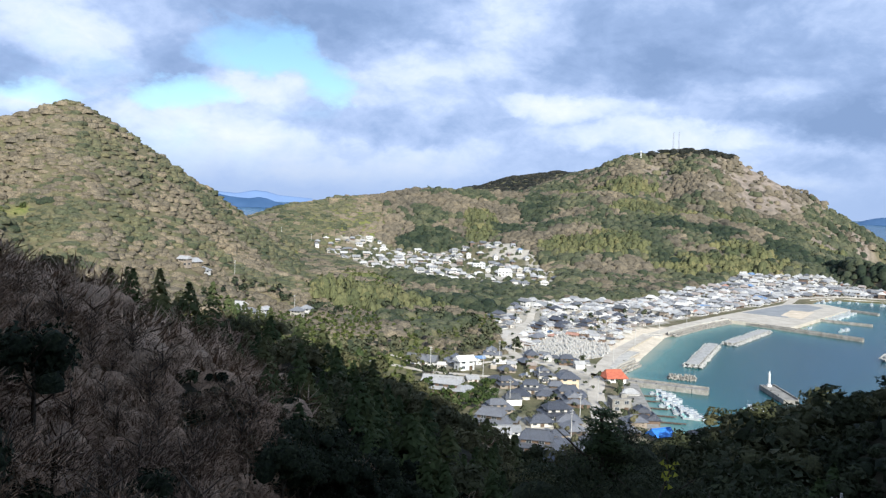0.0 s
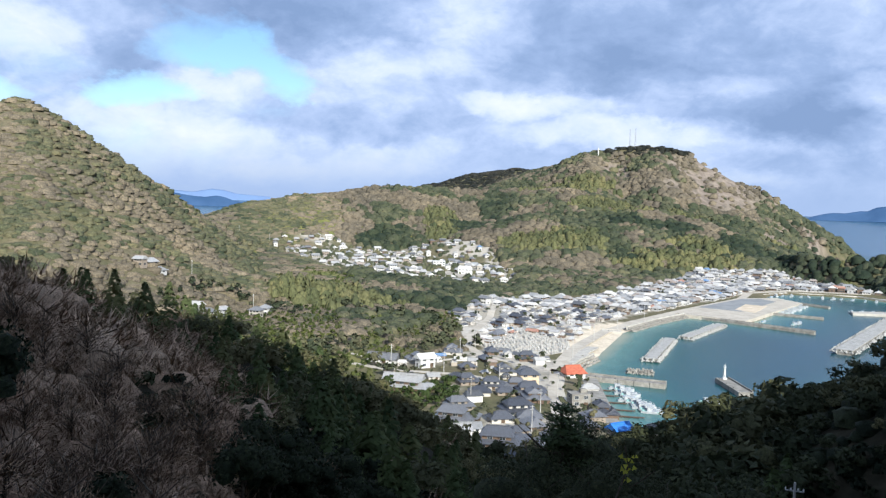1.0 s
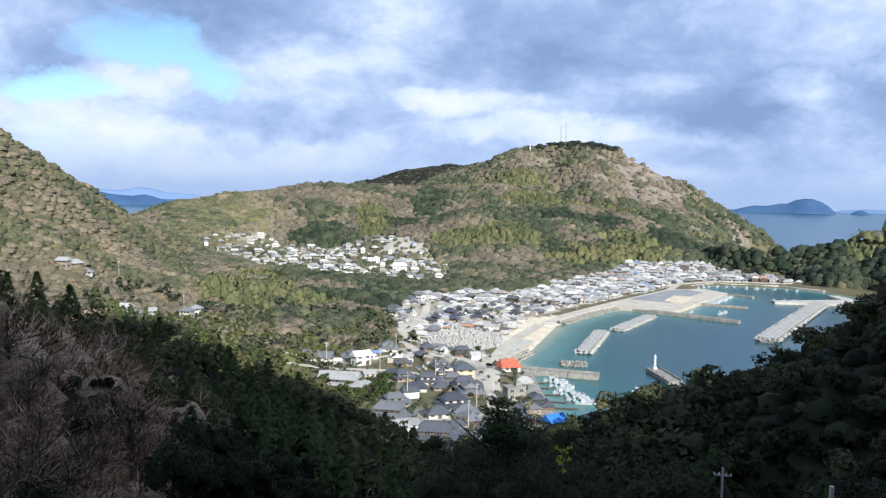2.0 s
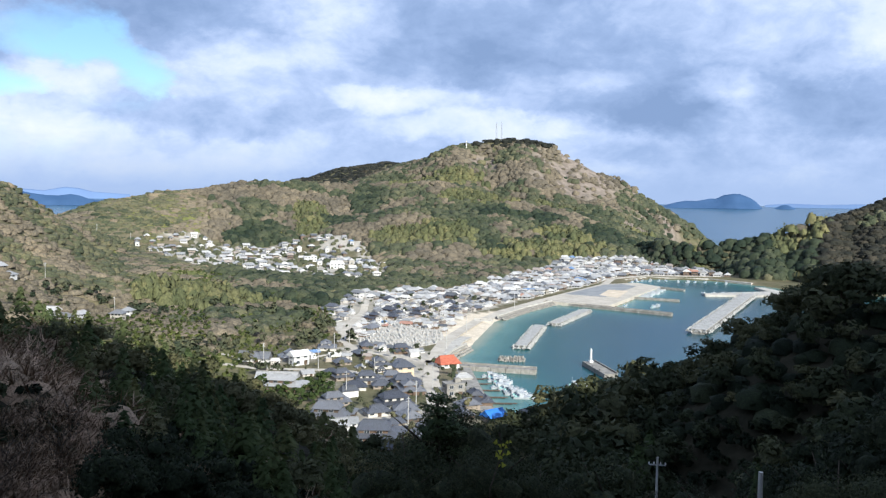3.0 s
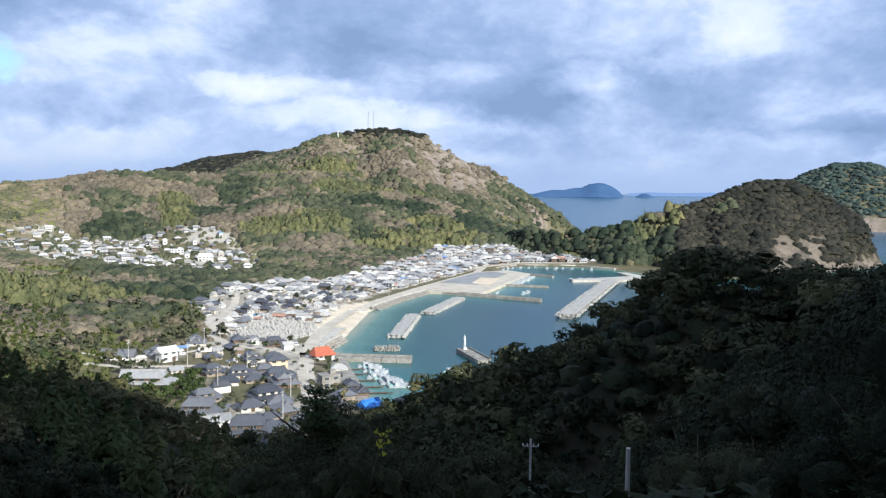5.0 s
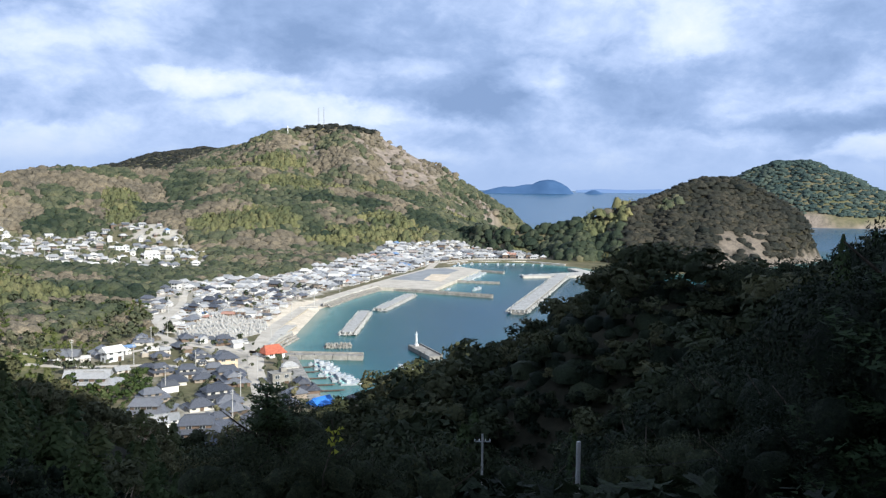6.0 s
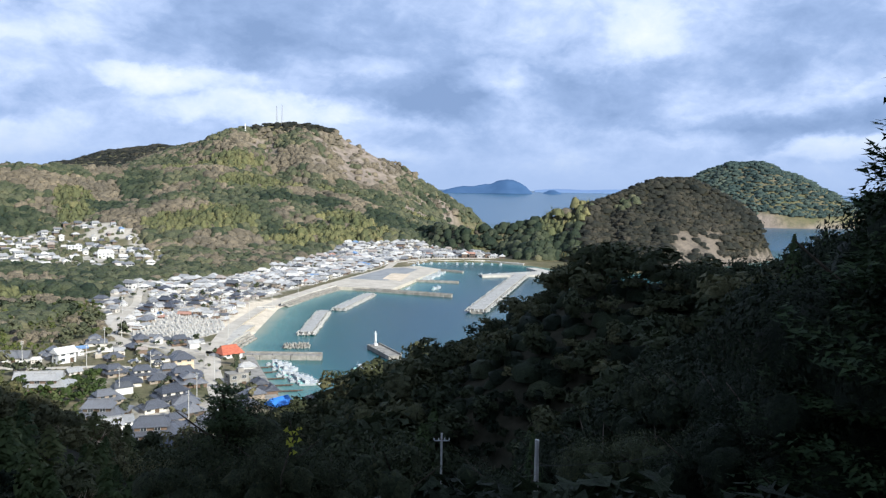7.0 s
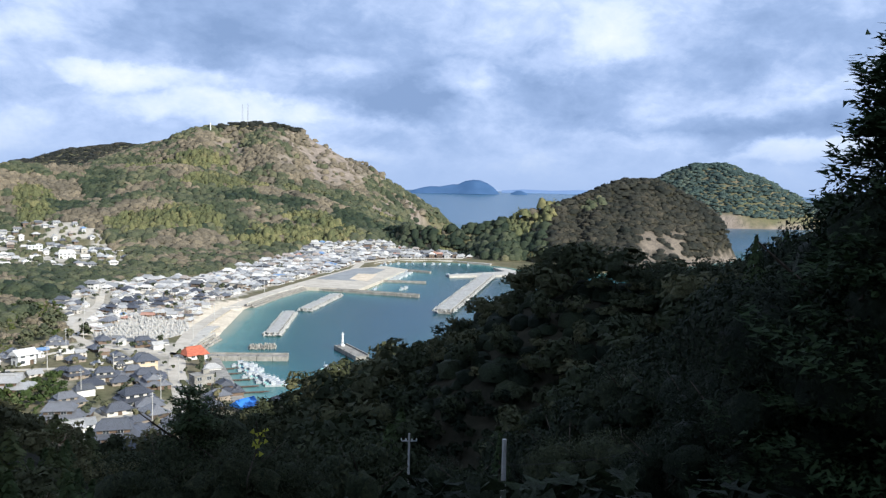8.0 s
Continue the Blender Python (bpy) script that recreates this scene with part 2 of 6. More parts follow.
M["white"] = surface("white_paint", (0.50, 0.50, 0.49), (0.64, 0.64, 0.63), 0.7, 0.5, 0.4, 0.15)
M["rock"] = surface("cliff_rock", (0.22, 0.17, 0.12), (0.42, 0.34, 0.26), 0.06, 0.95, 0.1, 0.7, 0.6)
M["glass"] = surface("dark_window_glass", (0.02, 0.025, 0.03), (0.05, 0.06, 0.07), 0.8, 0.08, 0.6)
M["metal"] = surface("galvanised_steel", (0.35, 0.36, 0.37), (0.5, 0.51, 0.52), 2.0, 0.45, 0.5, 0.2, 0, 0.6)
M["pole"] = surface("pole_concrete", (0.34, 0.33, 0.31), (0.48, 0.47, 0.45), 1.5, 0.85, 0.2, 0.3)
M["black"] = surface("black_rubber", (0.02, 0.02, 0.02), (0.04, 0.04, 0.04), 2.0, 0.8)
M["wood"] = surface("dark_timber", (0.07, 0.05, 0.035), (0.14, 0.10, 0.07), 1.5, 0.8, 0.2, 0.5)
M["stone"] = surface("gravestone", (0.28, 0.28, 0.27), (0.46, 0.45, 0.43), 1.2, 0.7, 0.3, 0.4)
M["hull"] = surface("boat_gelcoat", (0.32, 0.34, 0.36), (0.46, 0.48, 0.50), 1.0, 0.35, 0.5, 0.2)
M["boat_grey"] = surface("boat_grey_deck", (0.20, 0.23, 0.24), (0.34, 0.37, 0.38), 1.0, 0.6, 0.4, 0.2)
M["boat_blue"] = surface("boat_blue", (0.05, 0.16, 0.28), (0.10, 0.25, 0.38), 1.0, 0.4, 0.5, 0.2)
M["boat_green"] = surface("boat_green_deck", (0.18, 0.35, 0.33), (0.30, 0.46, 0.44), 1.0, 0.6, 0.4, 0.2)
M["orange_roof"] = surface("orange_roof_tile", (0.33, 0.085, 0.05), (0.45, 0.14, 0.08), 0.8, 0.7, 0.3, 0.4)
M["blue_roof"] = surface("blue_sheet_roof", (0.02, 0.12, 0.42), (0.04, 0.18, 0.55), 0.8, 0.6, 0.4, 0.3)
M["cream"] = surface("cream_render", (0.46, 0.36, 0.25), (0.56, 0.46, 0.34), 0.6, 0.85, 0.2, 0.3)
M["roof"] = varied("roof_tiles", [(0.0, (0.085, 0.09, 0.10)), (0.11, (0.15, 0.155, 0.165)), (0.25, (0.24, 0.245, 0.25)), (0.44, (0.33, 0.33, 0.33)), (0.66, (0.42, 0.415, 0.405)), (0.80, (0.29, 0.25, 0.22)), (0.86, (0.53, 0.52, 0.50)), (0.965, (0.34, 0.19, 0.14)), (0.985, (0.13, 0.22, 0.38))], 0.45, 0.5, 0.9, 0.5, True, 3.0)
M["roof_dark"] = varied("dark_roof_tiles", [(0.0, (0.052, 0.057, 0.072)), (0.35, (0.085, 0.091, 0.108)), (0.75, (0.14, 0.146, 0.163))], 0.42, 0.5, 0.9, 0.5, True, 3.0)
M["wall"] = varied("house_walls", [(0.0, (0.62, 0.61, 0.59)), (0.36, (0.47, 0.44, 0.40)), (0.54, (0.34, 0.30, 0.25)), (0.68, (0.17, 0.125, 0.095)), (0.80, (0.52, 0.52, 0.51)), (0.94, (0.24, 0.20, 0.17))], 0.85, 0.2, 0.5, 0.45)
M["old_wall"] = varied("timber_and_plaster_walls", [(0.0, (0.14, 0.10, 0.075)), (0.3, (0.26, 0.22, 0.18)), (0.55, (0.48, 0.46, 0.42)), (0.82, (0.09, 0.07, 0.055))], 0.85, 0.2, 0.5, 0.45)


def varied_pieces(name, stops, rough):
    def build(nt, b):
        rnd = nt.nodes.new("ShaderNodeNewGeometry").outputs["Random Per Island"]
        col = ramp_of(nt, rnd, stops, True)
        col = blend(nt, "MULTIPLY", 0.5, col, ramp_of(nt, noise_of(nt, 0.9, 5, 0.65), [(0.3, (0.5, 0.48, 0.45)), (0.62, (1, 1, 1))]))
        nt.links.new(col, b.inputs["Base Color"])
    return material(name, build, rough, 0.4)


ROOF_TONES = [(0.0, (0.085, 0.09, 0.10)), (0.11, (0.15, 0.155, 0.165)), (0.25, (0.24, 0.245, 0.25)), (0.44, (0.33, 0.33, 0.33)), (0.66, (0.42, 0.415, 0.405)), (0.80, (0.29, 0.25, 0.22)), (0.86, (0.53, 0.52, 0.50)), (0.965, (0.34, 0.19, 0.14)), (0.985, (0.13, 0.22, 0.38))]
M["far_roof"] = varied_pieces("far_roof_tiles", ROOF_TONES, 0.45)
M["far_wall"] = varied_pieces("far_house_walls", [(0.0, (0.56, 0.55, 0.53)), (0.34, (0.36, 0.34, 0.30)), (0.5, (0.26, 0.22, 0.18)), (0.64, (0.14, 0.10, 0.075)), (0.80, (0.42, 0.42, 0.42))], 0.85)


def ground_mat(nt, b):
    big = noise_of(nt, 0.012, 6, 0.6)
    mid = noise_of(nt, 0.08, 5, 0.6)
    fine = noise_of(nt, 0.6, 4, 0.6)
    col = ramp_of(nt, big, [(0.35, (0.085, 0.092, 0.045)), (0.5, (0.125, 0.112, 0.066)), (0.65, (0.18, 0.148, 0.110))])
    col = blend(nt, "MIX", 0.4, col, ramp_of(nt, mid, [(0.35, (0.075, 0.085, 0.040)), (0.65, (0.21, 0.175, 0.11))]))
    col = blend(nt, "MULTIPLY", 0.7, col, ramp_of(nt, fine, [(0.3, (0.5, 0.5, 0.5)), (0.7, (1.1, 1.1, 1.1))]))
    for attr, dark, light in (("built", (0.34, 0.31, 0.27), (0.48, 0.45, 0.40)), ("field", (0.10, 0.12, 0.035), (0.19, 0.175, 0.07)), ("shaded_litter", (0.018, 0.018, 0.012), (0.036, 0.033, 0.022)), ("cliff", (0.11, 0.094, 0.080), (0.26, 0.215, 0.175)), ("beach", (0.42, 0.36, 0.28), (0.60, 0.53, 0.42))):
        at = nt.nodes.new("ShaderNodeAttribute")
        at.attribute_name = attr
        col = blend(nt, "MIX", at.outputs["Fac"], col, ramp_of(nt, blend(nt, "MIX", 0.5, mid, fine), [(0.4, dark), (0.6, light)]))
    nt.links.new(col, b.inputs["Base Color"])
    relief(nt, b, fine, 0.6, 0.4)


def water_mat(nt, b):
    at = nt.nodes.new("ShaderNodeAttribute")
    at.attribute_name = "depth"
    wind = noise_of(nt, 0.006, 5, 0.6)
    n = nt.nodes.new("ShaderNodeMath")
    n.operation = "MULTIPLY_ADD"
    nt.links.new(wind, n.inputs[0])
    n.inputs[1].default_value = 0.25
    nt.links.new(at.outputs["Fac"], n.inputs[2])
    # shallow to deep; the last, bluer stop is sky reflection painted into the colour
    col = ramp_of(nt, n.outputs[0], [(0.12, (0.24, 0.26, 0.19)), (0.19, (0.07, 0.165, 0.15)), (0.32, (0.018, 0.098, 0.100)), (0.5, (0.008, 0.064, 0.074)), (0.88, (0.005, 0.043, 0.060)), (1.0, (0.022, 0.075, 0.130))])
    nt.links.new(col, b.inputs["Base Color"])
    ripple = noise_of(nt, 0.5, 4, 0.6, "Position", (1.0, 2.2, 1.0))
    relief(nt, b, ripple, 0.25, 0.25)


M["ground"] = material("hillside_ground", ground_mat, 0.95, 0.1)
M["water"] = material("sea_water", water_mat, 0.25, 0.18)


# Distance haze put into the colour: a blue base that also glows slightly.
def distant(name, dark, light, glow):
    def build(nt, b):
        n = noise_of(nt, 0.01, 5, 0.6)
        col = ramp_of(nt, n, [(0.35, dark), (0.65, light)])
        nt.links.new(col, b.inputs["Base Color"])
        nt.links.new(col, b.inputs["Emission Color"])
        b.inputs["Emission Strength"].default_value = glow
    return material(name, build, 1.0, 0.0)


M["far_isle"] = distant("haze_blue_island", (0.03, 0.06, 0.12), (0.04, 0.075, 0.145), 0.5)
M["pale_isle"] = distant("haze_pale_island", (0.10, 0.15, 0.26), (0.105, 0.16, 0.27), 0.3)

# ---- the lie of the land ----
def lattice(ix, iy, seed):
    h = (ix.astype(np.int64) * 374761393 + iy.astype(np.int64) * 668265263 + seed * 982451653) & 0x7FFFFFFF
    h = ((h ^ (h >> 13)) * 1274126177) & 0x7FFFFFFF
    return ((h ^ (h >> 16)) & 0xFFFF) / 65535.0


def value_noise(x, y, size, seed=0, octaves=4):
    total, amp, norm = 0.0, 1.0, 0.0
    for o in range(octaves):
        u, v = x / size, y / size
        iu, iv = np.floor(u), np.floor(v)
        fu, fv = u - iu, v - iv
        fu, fv = fu * fu * (3 - 2 * fu), fv * fv * (3 - 2 * fv)
        a, b = lattice(iu, iv, seed + o), lattice(iu + 1, iv, seed + o)
        c, d = lattice(iu, iv + 1, seed + o), lattice(iu + 1, iv + 1, seed + o)
        total = total + amp * ((a * (1 - fu) + b * fu) * (1 - fv) + (c * (1 - fu) + d * fu) * fv)
        norm, amp, size = norm + amp, amp * 0.5, size * 0.5
    return total / norm


def smooth(a, b, v):
    t = np.clip((v - a) / (b - a), 0, 1)
    return t * t * (3 - 2 * t)


def polar(az, d, *rest):
    return (d * math.sin(radians(az)), d * math.cos(radians(az)), *rest)


COAST = [(2600, 200), (1200, 500), (700, 560), (500, 520), (330, 420), (240, 330), (190, 300), (150, 285), (120, 280), (95, 283), (77, 293), (79, 316), (85, 370),
         (88, 378), (85, 406), (98, 421), (115, 460), (142, 523), (172, 562), (212, 611), (243, 577), (342, 700), (330, 735), (345, 770), (377, 793), (435, 775),
         (462, 720), (470, 650), (520, 630), (600, 640), (782, 700), (830, 800), (648, 925), (560, 1040), (560, 1150), (670, 1290), (790, 1390), (850, 1520),
         (830, 1680), (500, 2000), (400, 2300), (-200, 2300), (-350, 2000), (-400, 1950), (-560, 2300), (-1500, 2500), (-3400, 1500), (-3400, -3000), (3400, -3000), (3400, 0)]


def coast_distance(x, y):
    """Metres to the shoreline, positive on land."""
    best, inside = np.full(x.shape, 1e9), np.zeros(x.shape, bool)
    for (ax, ay), (bx, by) in zip(COAST, COAST[1:] + COAST[:1]):
        ex, ey = bx - ax, by - ay
        t = np.clip(((x - ax) * ex + (y - ay) * ey) / (ex * ex + ey * ey), 0, 1)
        best = np.minimum(best, np.hypot(x - ax - t * ex, y - ay - t * ey))
        cross = (ay > y) != (by > y)
        at_x = ax + (y - ay) * ex / (ey if ey else 1e-9)
        inside ^= cross & (x < at_x)
    return np.where(inside, best, -best)


def ridge(x, y, crest, slope, round_top=12.0):
    """Height of a ridge that falls off from a crest line."""
    best = np.full(x.shape, -1e3)
    for (ax, ay, az), (bx, by, bz) in zip(crest, crest[1:]):
        ex, ey = bx - ax, by - ay
        t = np.clip(((x - ax) * ex + (y - ay) * ey) / (ex * ex + ey * ey), 0, 1)
        d = np.hypot(x - ax - t * ex, y - ay - t * ey)
        best = np.maximum(best, az + (bz - az) * t - slope * (np.sqrt(d * d + round_top * round_top) - round_top))
    return best


def soft_max(a, b, k):
    h = np.clip(0.5 + 0.5 * (a - b) / k, 0, 1)
    return b + (a - b) * h + k * h * (1 - h)


# crest lines: bearing, distance, height
HEAD_SPURS = [[polar(*p) for p in q] for q in [[(33, 985, 40), (33, 900, 8)], [(36.5, 985, 62), (36.2, 890, 8)], [(39.2, 1010, 80), (38.8, 900, 10)], [(41.5, 1045, 92), (41, 930, 22)], [(43.3, 1060, 88), (43.2, 960, 22)]]]
LEFT_HILL = [polar(*p) for p in [(-60, 620, 122), (-40, 660, 130), (-28, 700, 130), (-24.2, 700, 148), (-21.7, 710, 131), (-20, 730, 117), (-18.3, 760, 102), (-16.5, 810, 89), (-15, 850, 74), (-13.6, 900, 58), (-11.7, 960, 42), (-10, 1020, 32)]]
MID_RIDGE = [polar(*p) for p in [(-11.2, 1150, 34), (-9.5, 1200, 76), (-7.2, 1250, 84), (-5.7, 1260, 83), (-1.9, 1300, 100), (0.7, 1300, 99), (3.8, 1320, 99), (7, 1350, 101), (10.5, 1380, 106)]]
BACK_RIDGE = [polar(*p) for p in [(-3, 1900, 70), (0.5, 1900, 107), (2.4, 1900, 121), (5.1, 1900, 146), (7.7, 1850, 157), (9.2, 1750, 148), (11, 1550, 150)]]
BIG_HILL = [polar(*p) for p in [(9.2, 1500, 134), (11.1, 1480, 160), (13.2, 1490, 178), (15.4, 1500, 188), (17.2, 1500, 186), (18.7, 1500, 178), (20, 1510, 154), (21.4, 1520, 120), (23.1, 1540, 122), (24.1, 1540, 105), (25.5, 1550, 61), (26.3, 1555, 20), (27.0, 1560, -10)]]
HEADLAND = [polar(*p) for p in [(20, 1250, 8), (23, 1130, 20), (26.9, 1020, 30), (29.3, 990, 30), (32, 985, 37), (35, 985, 53), (36.9, 990, 66), (39.1, 1010, 82), (41, 1040, 94), (42.8, 1060, 95), (44.3, 1060, 82), (45.8, 1060, 44), (46.9, 1055, 20), (47.4, 1050, 0)]]
KNOLL = [polar(*p) for p in [(-16, 620, 40), (-11, 610, 25), (-6, 610, 15), (-1, 610, 11), (3, 600, 9), (5, 590, 6)]]
BIG_SPURS = [[polar(*p) for p in q] for q in [[(12.5, 1470, 168), (12.8, 1300, 104), (13, 1120, 46)], [(16.8, 1490, 182), (17.4, 1320, 112), (18, 1150, 48)], [(20, 1500, 150), (21, 1330, 82), (21.5, 1190, 34)], [(22.6, 1500, 104), (23.2, 1390, 56), (23.6, 1290, 20)]]]
FOOTHILL = [polar(*p) for p in [(9, 1130, 62), (12, 1100, 56), (15, 1120, 60), (18, 1130, 50), (20, 1150, 34)]]
FOOT_A = [polar(*p) for p in [(7, 1340, 98), (9.5, 1290, 101), (11, 1260, 103), (12.5, 1240, 92), (14, 1230, 80)]]
FOOT_B = [polar(*p) for p in [(11.5, 1180, 66), (13, 1170, 71), (15, 1170, 72), (18.5, 1180, 70), (20, 1190, 60), (22, 1200, 45), (24.3, 1210, 20)]]
LEFT_FLANKS = [[polar(*p) for p in q] for q in [[(-24.2, 695, 142), (-24, 580, 88), (-23, 450, 34)], [(-30, 690, 124), (-30.5, 560, 78), (-31, 430, 48)], [(-20.5, 720, 116), (-19.5, 600, 66), (-18, 480, 26)], [(-16.5, 810, 84), (-15, 690, 48), (-14, 580, 30)]]]
LEFT_SPUR = [polar(*p) for p in [(-75, 70, 89), (-45, 95, 78), (-28, 125, 69), (-24.3, 140, 64), (-21.6, 150, 59), (-18.1, 162, 54.5), (-15.3, 172, 54), (-11.6, 186, 43.5), (-7.3, 200, 37), (-5.4, 212, 28), (-2.2, 225, 22), (0.6, 235, 12), (2.2, 240, 4), (5, 245, 1), (7, 248, 1)]]
RIGHT_SPUR = [polar(*p) for p in [(75, 50, 78), (58, 90, 70), (51, 120, 66), (45.6, 140, 58), (42.7, 145, 61), (38.5, 150, 63), (36, 175, 58), (33.5, 205, 32), (30.2, 228, 28), (27.8, 240, 26), (25.5, 250, 21), (23.6, 255, 18), (21.6, 262, 13), (20, 268, 2), (18.4, 274, 0)]]
# x, y, height: unseen ridge behind the viewpoint, added to shade the foreground
UNSEEN_SHADE_RIDGE = [(-420, -200, 250), (-220, -200, 250), (-130, -170, 244), (0, -180, 242), (180, -200, 240), (270, -200, 270), (420, -170, 285)]
EYE_GROUND = 78.2


def left_hill(x, y):
    h = ridge(x, y, LEFT_HILL, 0.90, 8)
    for flank in LEFT_FLANKS:
        h = soft_max(h, ridge(x, y, flank, 0.80, 20), 6)
    return h


def land_height(x, y, detail=True):
    sd = coast_distance(x, y)
    base = np.where(sd > 0, 2.3 + 0.034 * np.clip(sd - 90, 0, 520), np.maximum(sd * 0.10, -9.0))
    base = np.where((sd > 0) & (sd < 4), 0.4 + 0.5 * sd, base)
    sandy = smooth(88, 104, x) * smooth(172, 150, x) * smooth(428, 446, y) * smooth(560, 535, y)
    base = np.where(sd > 0, base * (1 - sandy) + sandy * np.minimum(base, 0.05 + 0.10 * sd), base)
    r = np.hypot(x, y)
    az = np.degrees(np.arctan2(np.abs(x), y))
    lump = value_noise(x, y, 130, 5, 4) - 0.5
    h = soft_max(left_hill(x, y) + 12 * lump * smooth(260, 420, r), ridge(x, y, KNOLL, 0.42, 14), 10)
    h = soft_max(h, ridge(x, y, MID_RIDGE, 0.40, 20) + 16 * lump, 10)
    h = soft_max(h, ridge(x, y, BACK_RIDGE, 0.40, 30), 6)
    h = soft_max(h, ridge(x, y, BIG_HILL, 1.35, 8), 4)
    for spur in BIG_SPURS:
        h = soft_max(h, ridge(x, y, spur, 0.55, 14) + 10 * lump, 8)
    h = soft_max(h, ridge(x, y, FOOTHILL, 0.30, 30) + 18 * lump, 10)
    gully = 9 * (value_noise(x, y, 64, 15, 3) - 0.5) * smooth(680, 900, r)
    h = soft_max(h, ridge(x, y, FOOT_A, 0.42, 24) + gully, 6)
    h = soft_max(h, ridge(x, y, FOOT_B, 0.38, 24) + gully, 6)
    h = soft_max(h, ridge(x, y, HEADLAND, 1.35, 8), 4)
    for spur in HEAD_SPURS:
        h = soft_max(h, ridge(x, y, spur, 0.62, 10) + 5 * lump, 5)
    near = soft_max(ridge(x, y, LEFT_SPUR, 0.62, 8), ridge(x, y, RIGHT_SPUR, 0.90, 10), 4)
    cone = EYE_GROUND + np.maximum(r - 1.5, 0) * (-0.45 + 1.5 * smooth(70, 130, az))
    near = soft_max(near, np.minimum(ridge(x, y, UNSEEN_SHADE_RIDGE, 0.85, 10), cone), 3)
    if detail:
        near = near + 2.0 * (value_noise(x, y, 22, 9, 3) - 0.5) * smooth(15, 60, r)
    h = soft_max(h, near, 3)
    shore = smooth(-6, 22, sd)
    return np.where(sd > 0, soft_max(h * shore + (1 - shore) * np.minimum(h, 1.0), base, 2.0), base)


def height_at(x, y):
    return float(land_height(np.array([float(x)]), np.array([float(y)]))[0])


def mesh_of(name, verts, faces, mat=None, smooth_faces=False):
    me = bpy.data.meshes.new(name)
    me.from_pydata(verts, [], faces)
    for m in (mat if isinstance(mat, (list, tuple)) else [mat]):
        if m:
            me.materials.append(m)
    if smooth_faces:
        me.polygons.foreach_set("use_smooth", np.ones(len(me.polygons), bool))
    return me


def quads_mesh(name, pts, faces, mat, smooth_faces=True):
    """A large mesh straight from arrays."""
    me = bpy.data.meshes.new(name)
    n = faces.shape[1]
    me.vertices.add(len(pts))
    me.vertices.foreach_set("co", np.ascontiguousarray(pts, np.float32).ravel())
    me.loops.add(faces.size)
    me.loops.foreach_set("vertex_index", np.ascontiguousarray(faces, np.int32).ravel())
    me.polygons.add(len(faces))
    me.polygons.foreach_set("loop_start", np.arange(0, faces.size, n, dtype=np.int32))
    me.materials.append(mat)
    me.update(calc_edges=True)
    me.polygons.foreach_set("use_smooth", np.full(len(faces), smooth_faces))
    return me


def attribute(me, name, values):
    me.attributes.new(name, "FLOAT", "POINT").data.foreach_set("value", np.ascontiguousarray(values, np.float32))


def polar_grid(azimuths, rings):
    a, r = np.meshgrid(np.radians(azimuths), rings)
    x, y = (r * np.sin(a)).ravel(), (r * np.cos(a)).ravel()
    na, nr = len(azimuths), len(rings)
    i, j = np.meshgrid(np.arange(na), np.arange(nr - 1))
    k = (i + 1) % na
    f = np.stack([j * na + i, (j + 1) * na + i, (j + 1) * na + k, j * na + k], -1).reshape(-1, 4)
    return x, y, f[:, ::-1]


VILLAGE = [(58, 408), (84, 436), (97, 470), (122, 530), (152, 572), (190, 618), (290, 727), (335, 780), (400, 805), (470, 790), (440, 900), (400, 1010), (350, 960), (290, 860), (215, 760), (150, 680), (60, 640), (38, 560), (36, 470)]
NEAR_VILLAGE = [(26, 248), (62, 262), (78, 290), (82, 330), (86, 400), (45, 440), (22, 425), (-8, 392), (-10, 364), (22, 352), (26, 325), (14, 300), (14, 280)]
UPPER_VILLAGE = [polar(*p) for p in [(-8.8, 1050), (-5.5, 860), (-3, 800), (1, 750), (7.5, 740), (8.2, 850), (6, 1000), (3, 1080), (-2, 1060), (-5, 1120), (-8.8, 1220)]]
CEMETERY = [(44, 446), (74, 506), (96, 470), (92, 438), (68, 420)]


def inside(poly, x, y):
    res = np.zeros(np.shape(x), bool)
    for (ax, ay), (bx, by) in zip(poly, poly[1:] + poly[:1]):
        cross = (ay > y) != (by > y)
        res ^= cross & (x < ax + (y - ay) * (bx - ax) / ((by - ay) or 1e-9))
    return res


def rock_at(x, y, z):
    """How bare and rocky the ground is, 0 to 1."""
    az, r = np.degrees(np.arctan2(x, y)), np.hypot(x, y)
    cape = smooth(0.48, 0.58, value_noise(x, y, 45, 31, 4)) * smooth(22.5, 24.5, az) * smooth(28, 26.8, az) * (r > 1250)
    crag = smooth(0.34, 0.44, value_noise(x, y, 40, 32, 4)) * smooth(16.5, 18.2, az) * smooth(25, 22, az) * smooth(66, 90, z) * smooth(180, 168, z) * (r > 1300)
    scar = smooth(0.50, 0.56, value_noise(x, y, 50, 35, 3)) * smooth(12.8, 13.6, az) * smooth(15.6, 14.8, az) * smooth(120, 135, z) * smooth(172, 162, z) * (r > 1300)
    quarry = 0.6 * smooth(41.4, 42.2, az) * smooth(45.2, 44.5, az) * smooth(46, 34, z + 30 * (value_noise(x, y, 40, 3, 3) - 0.5)) * smooth(0.22, 0.32, value_noise(x, y, 30, 33, 4)) * (r > 850) * (r < 1060)
    shore = 0.8 * smooth(9, 6, z) * (az > 44.5) * (r > 850)
    return np.maximum(np.maximum(np.maximum(cape, crag), np.maximum(scar, quarry)), shore)


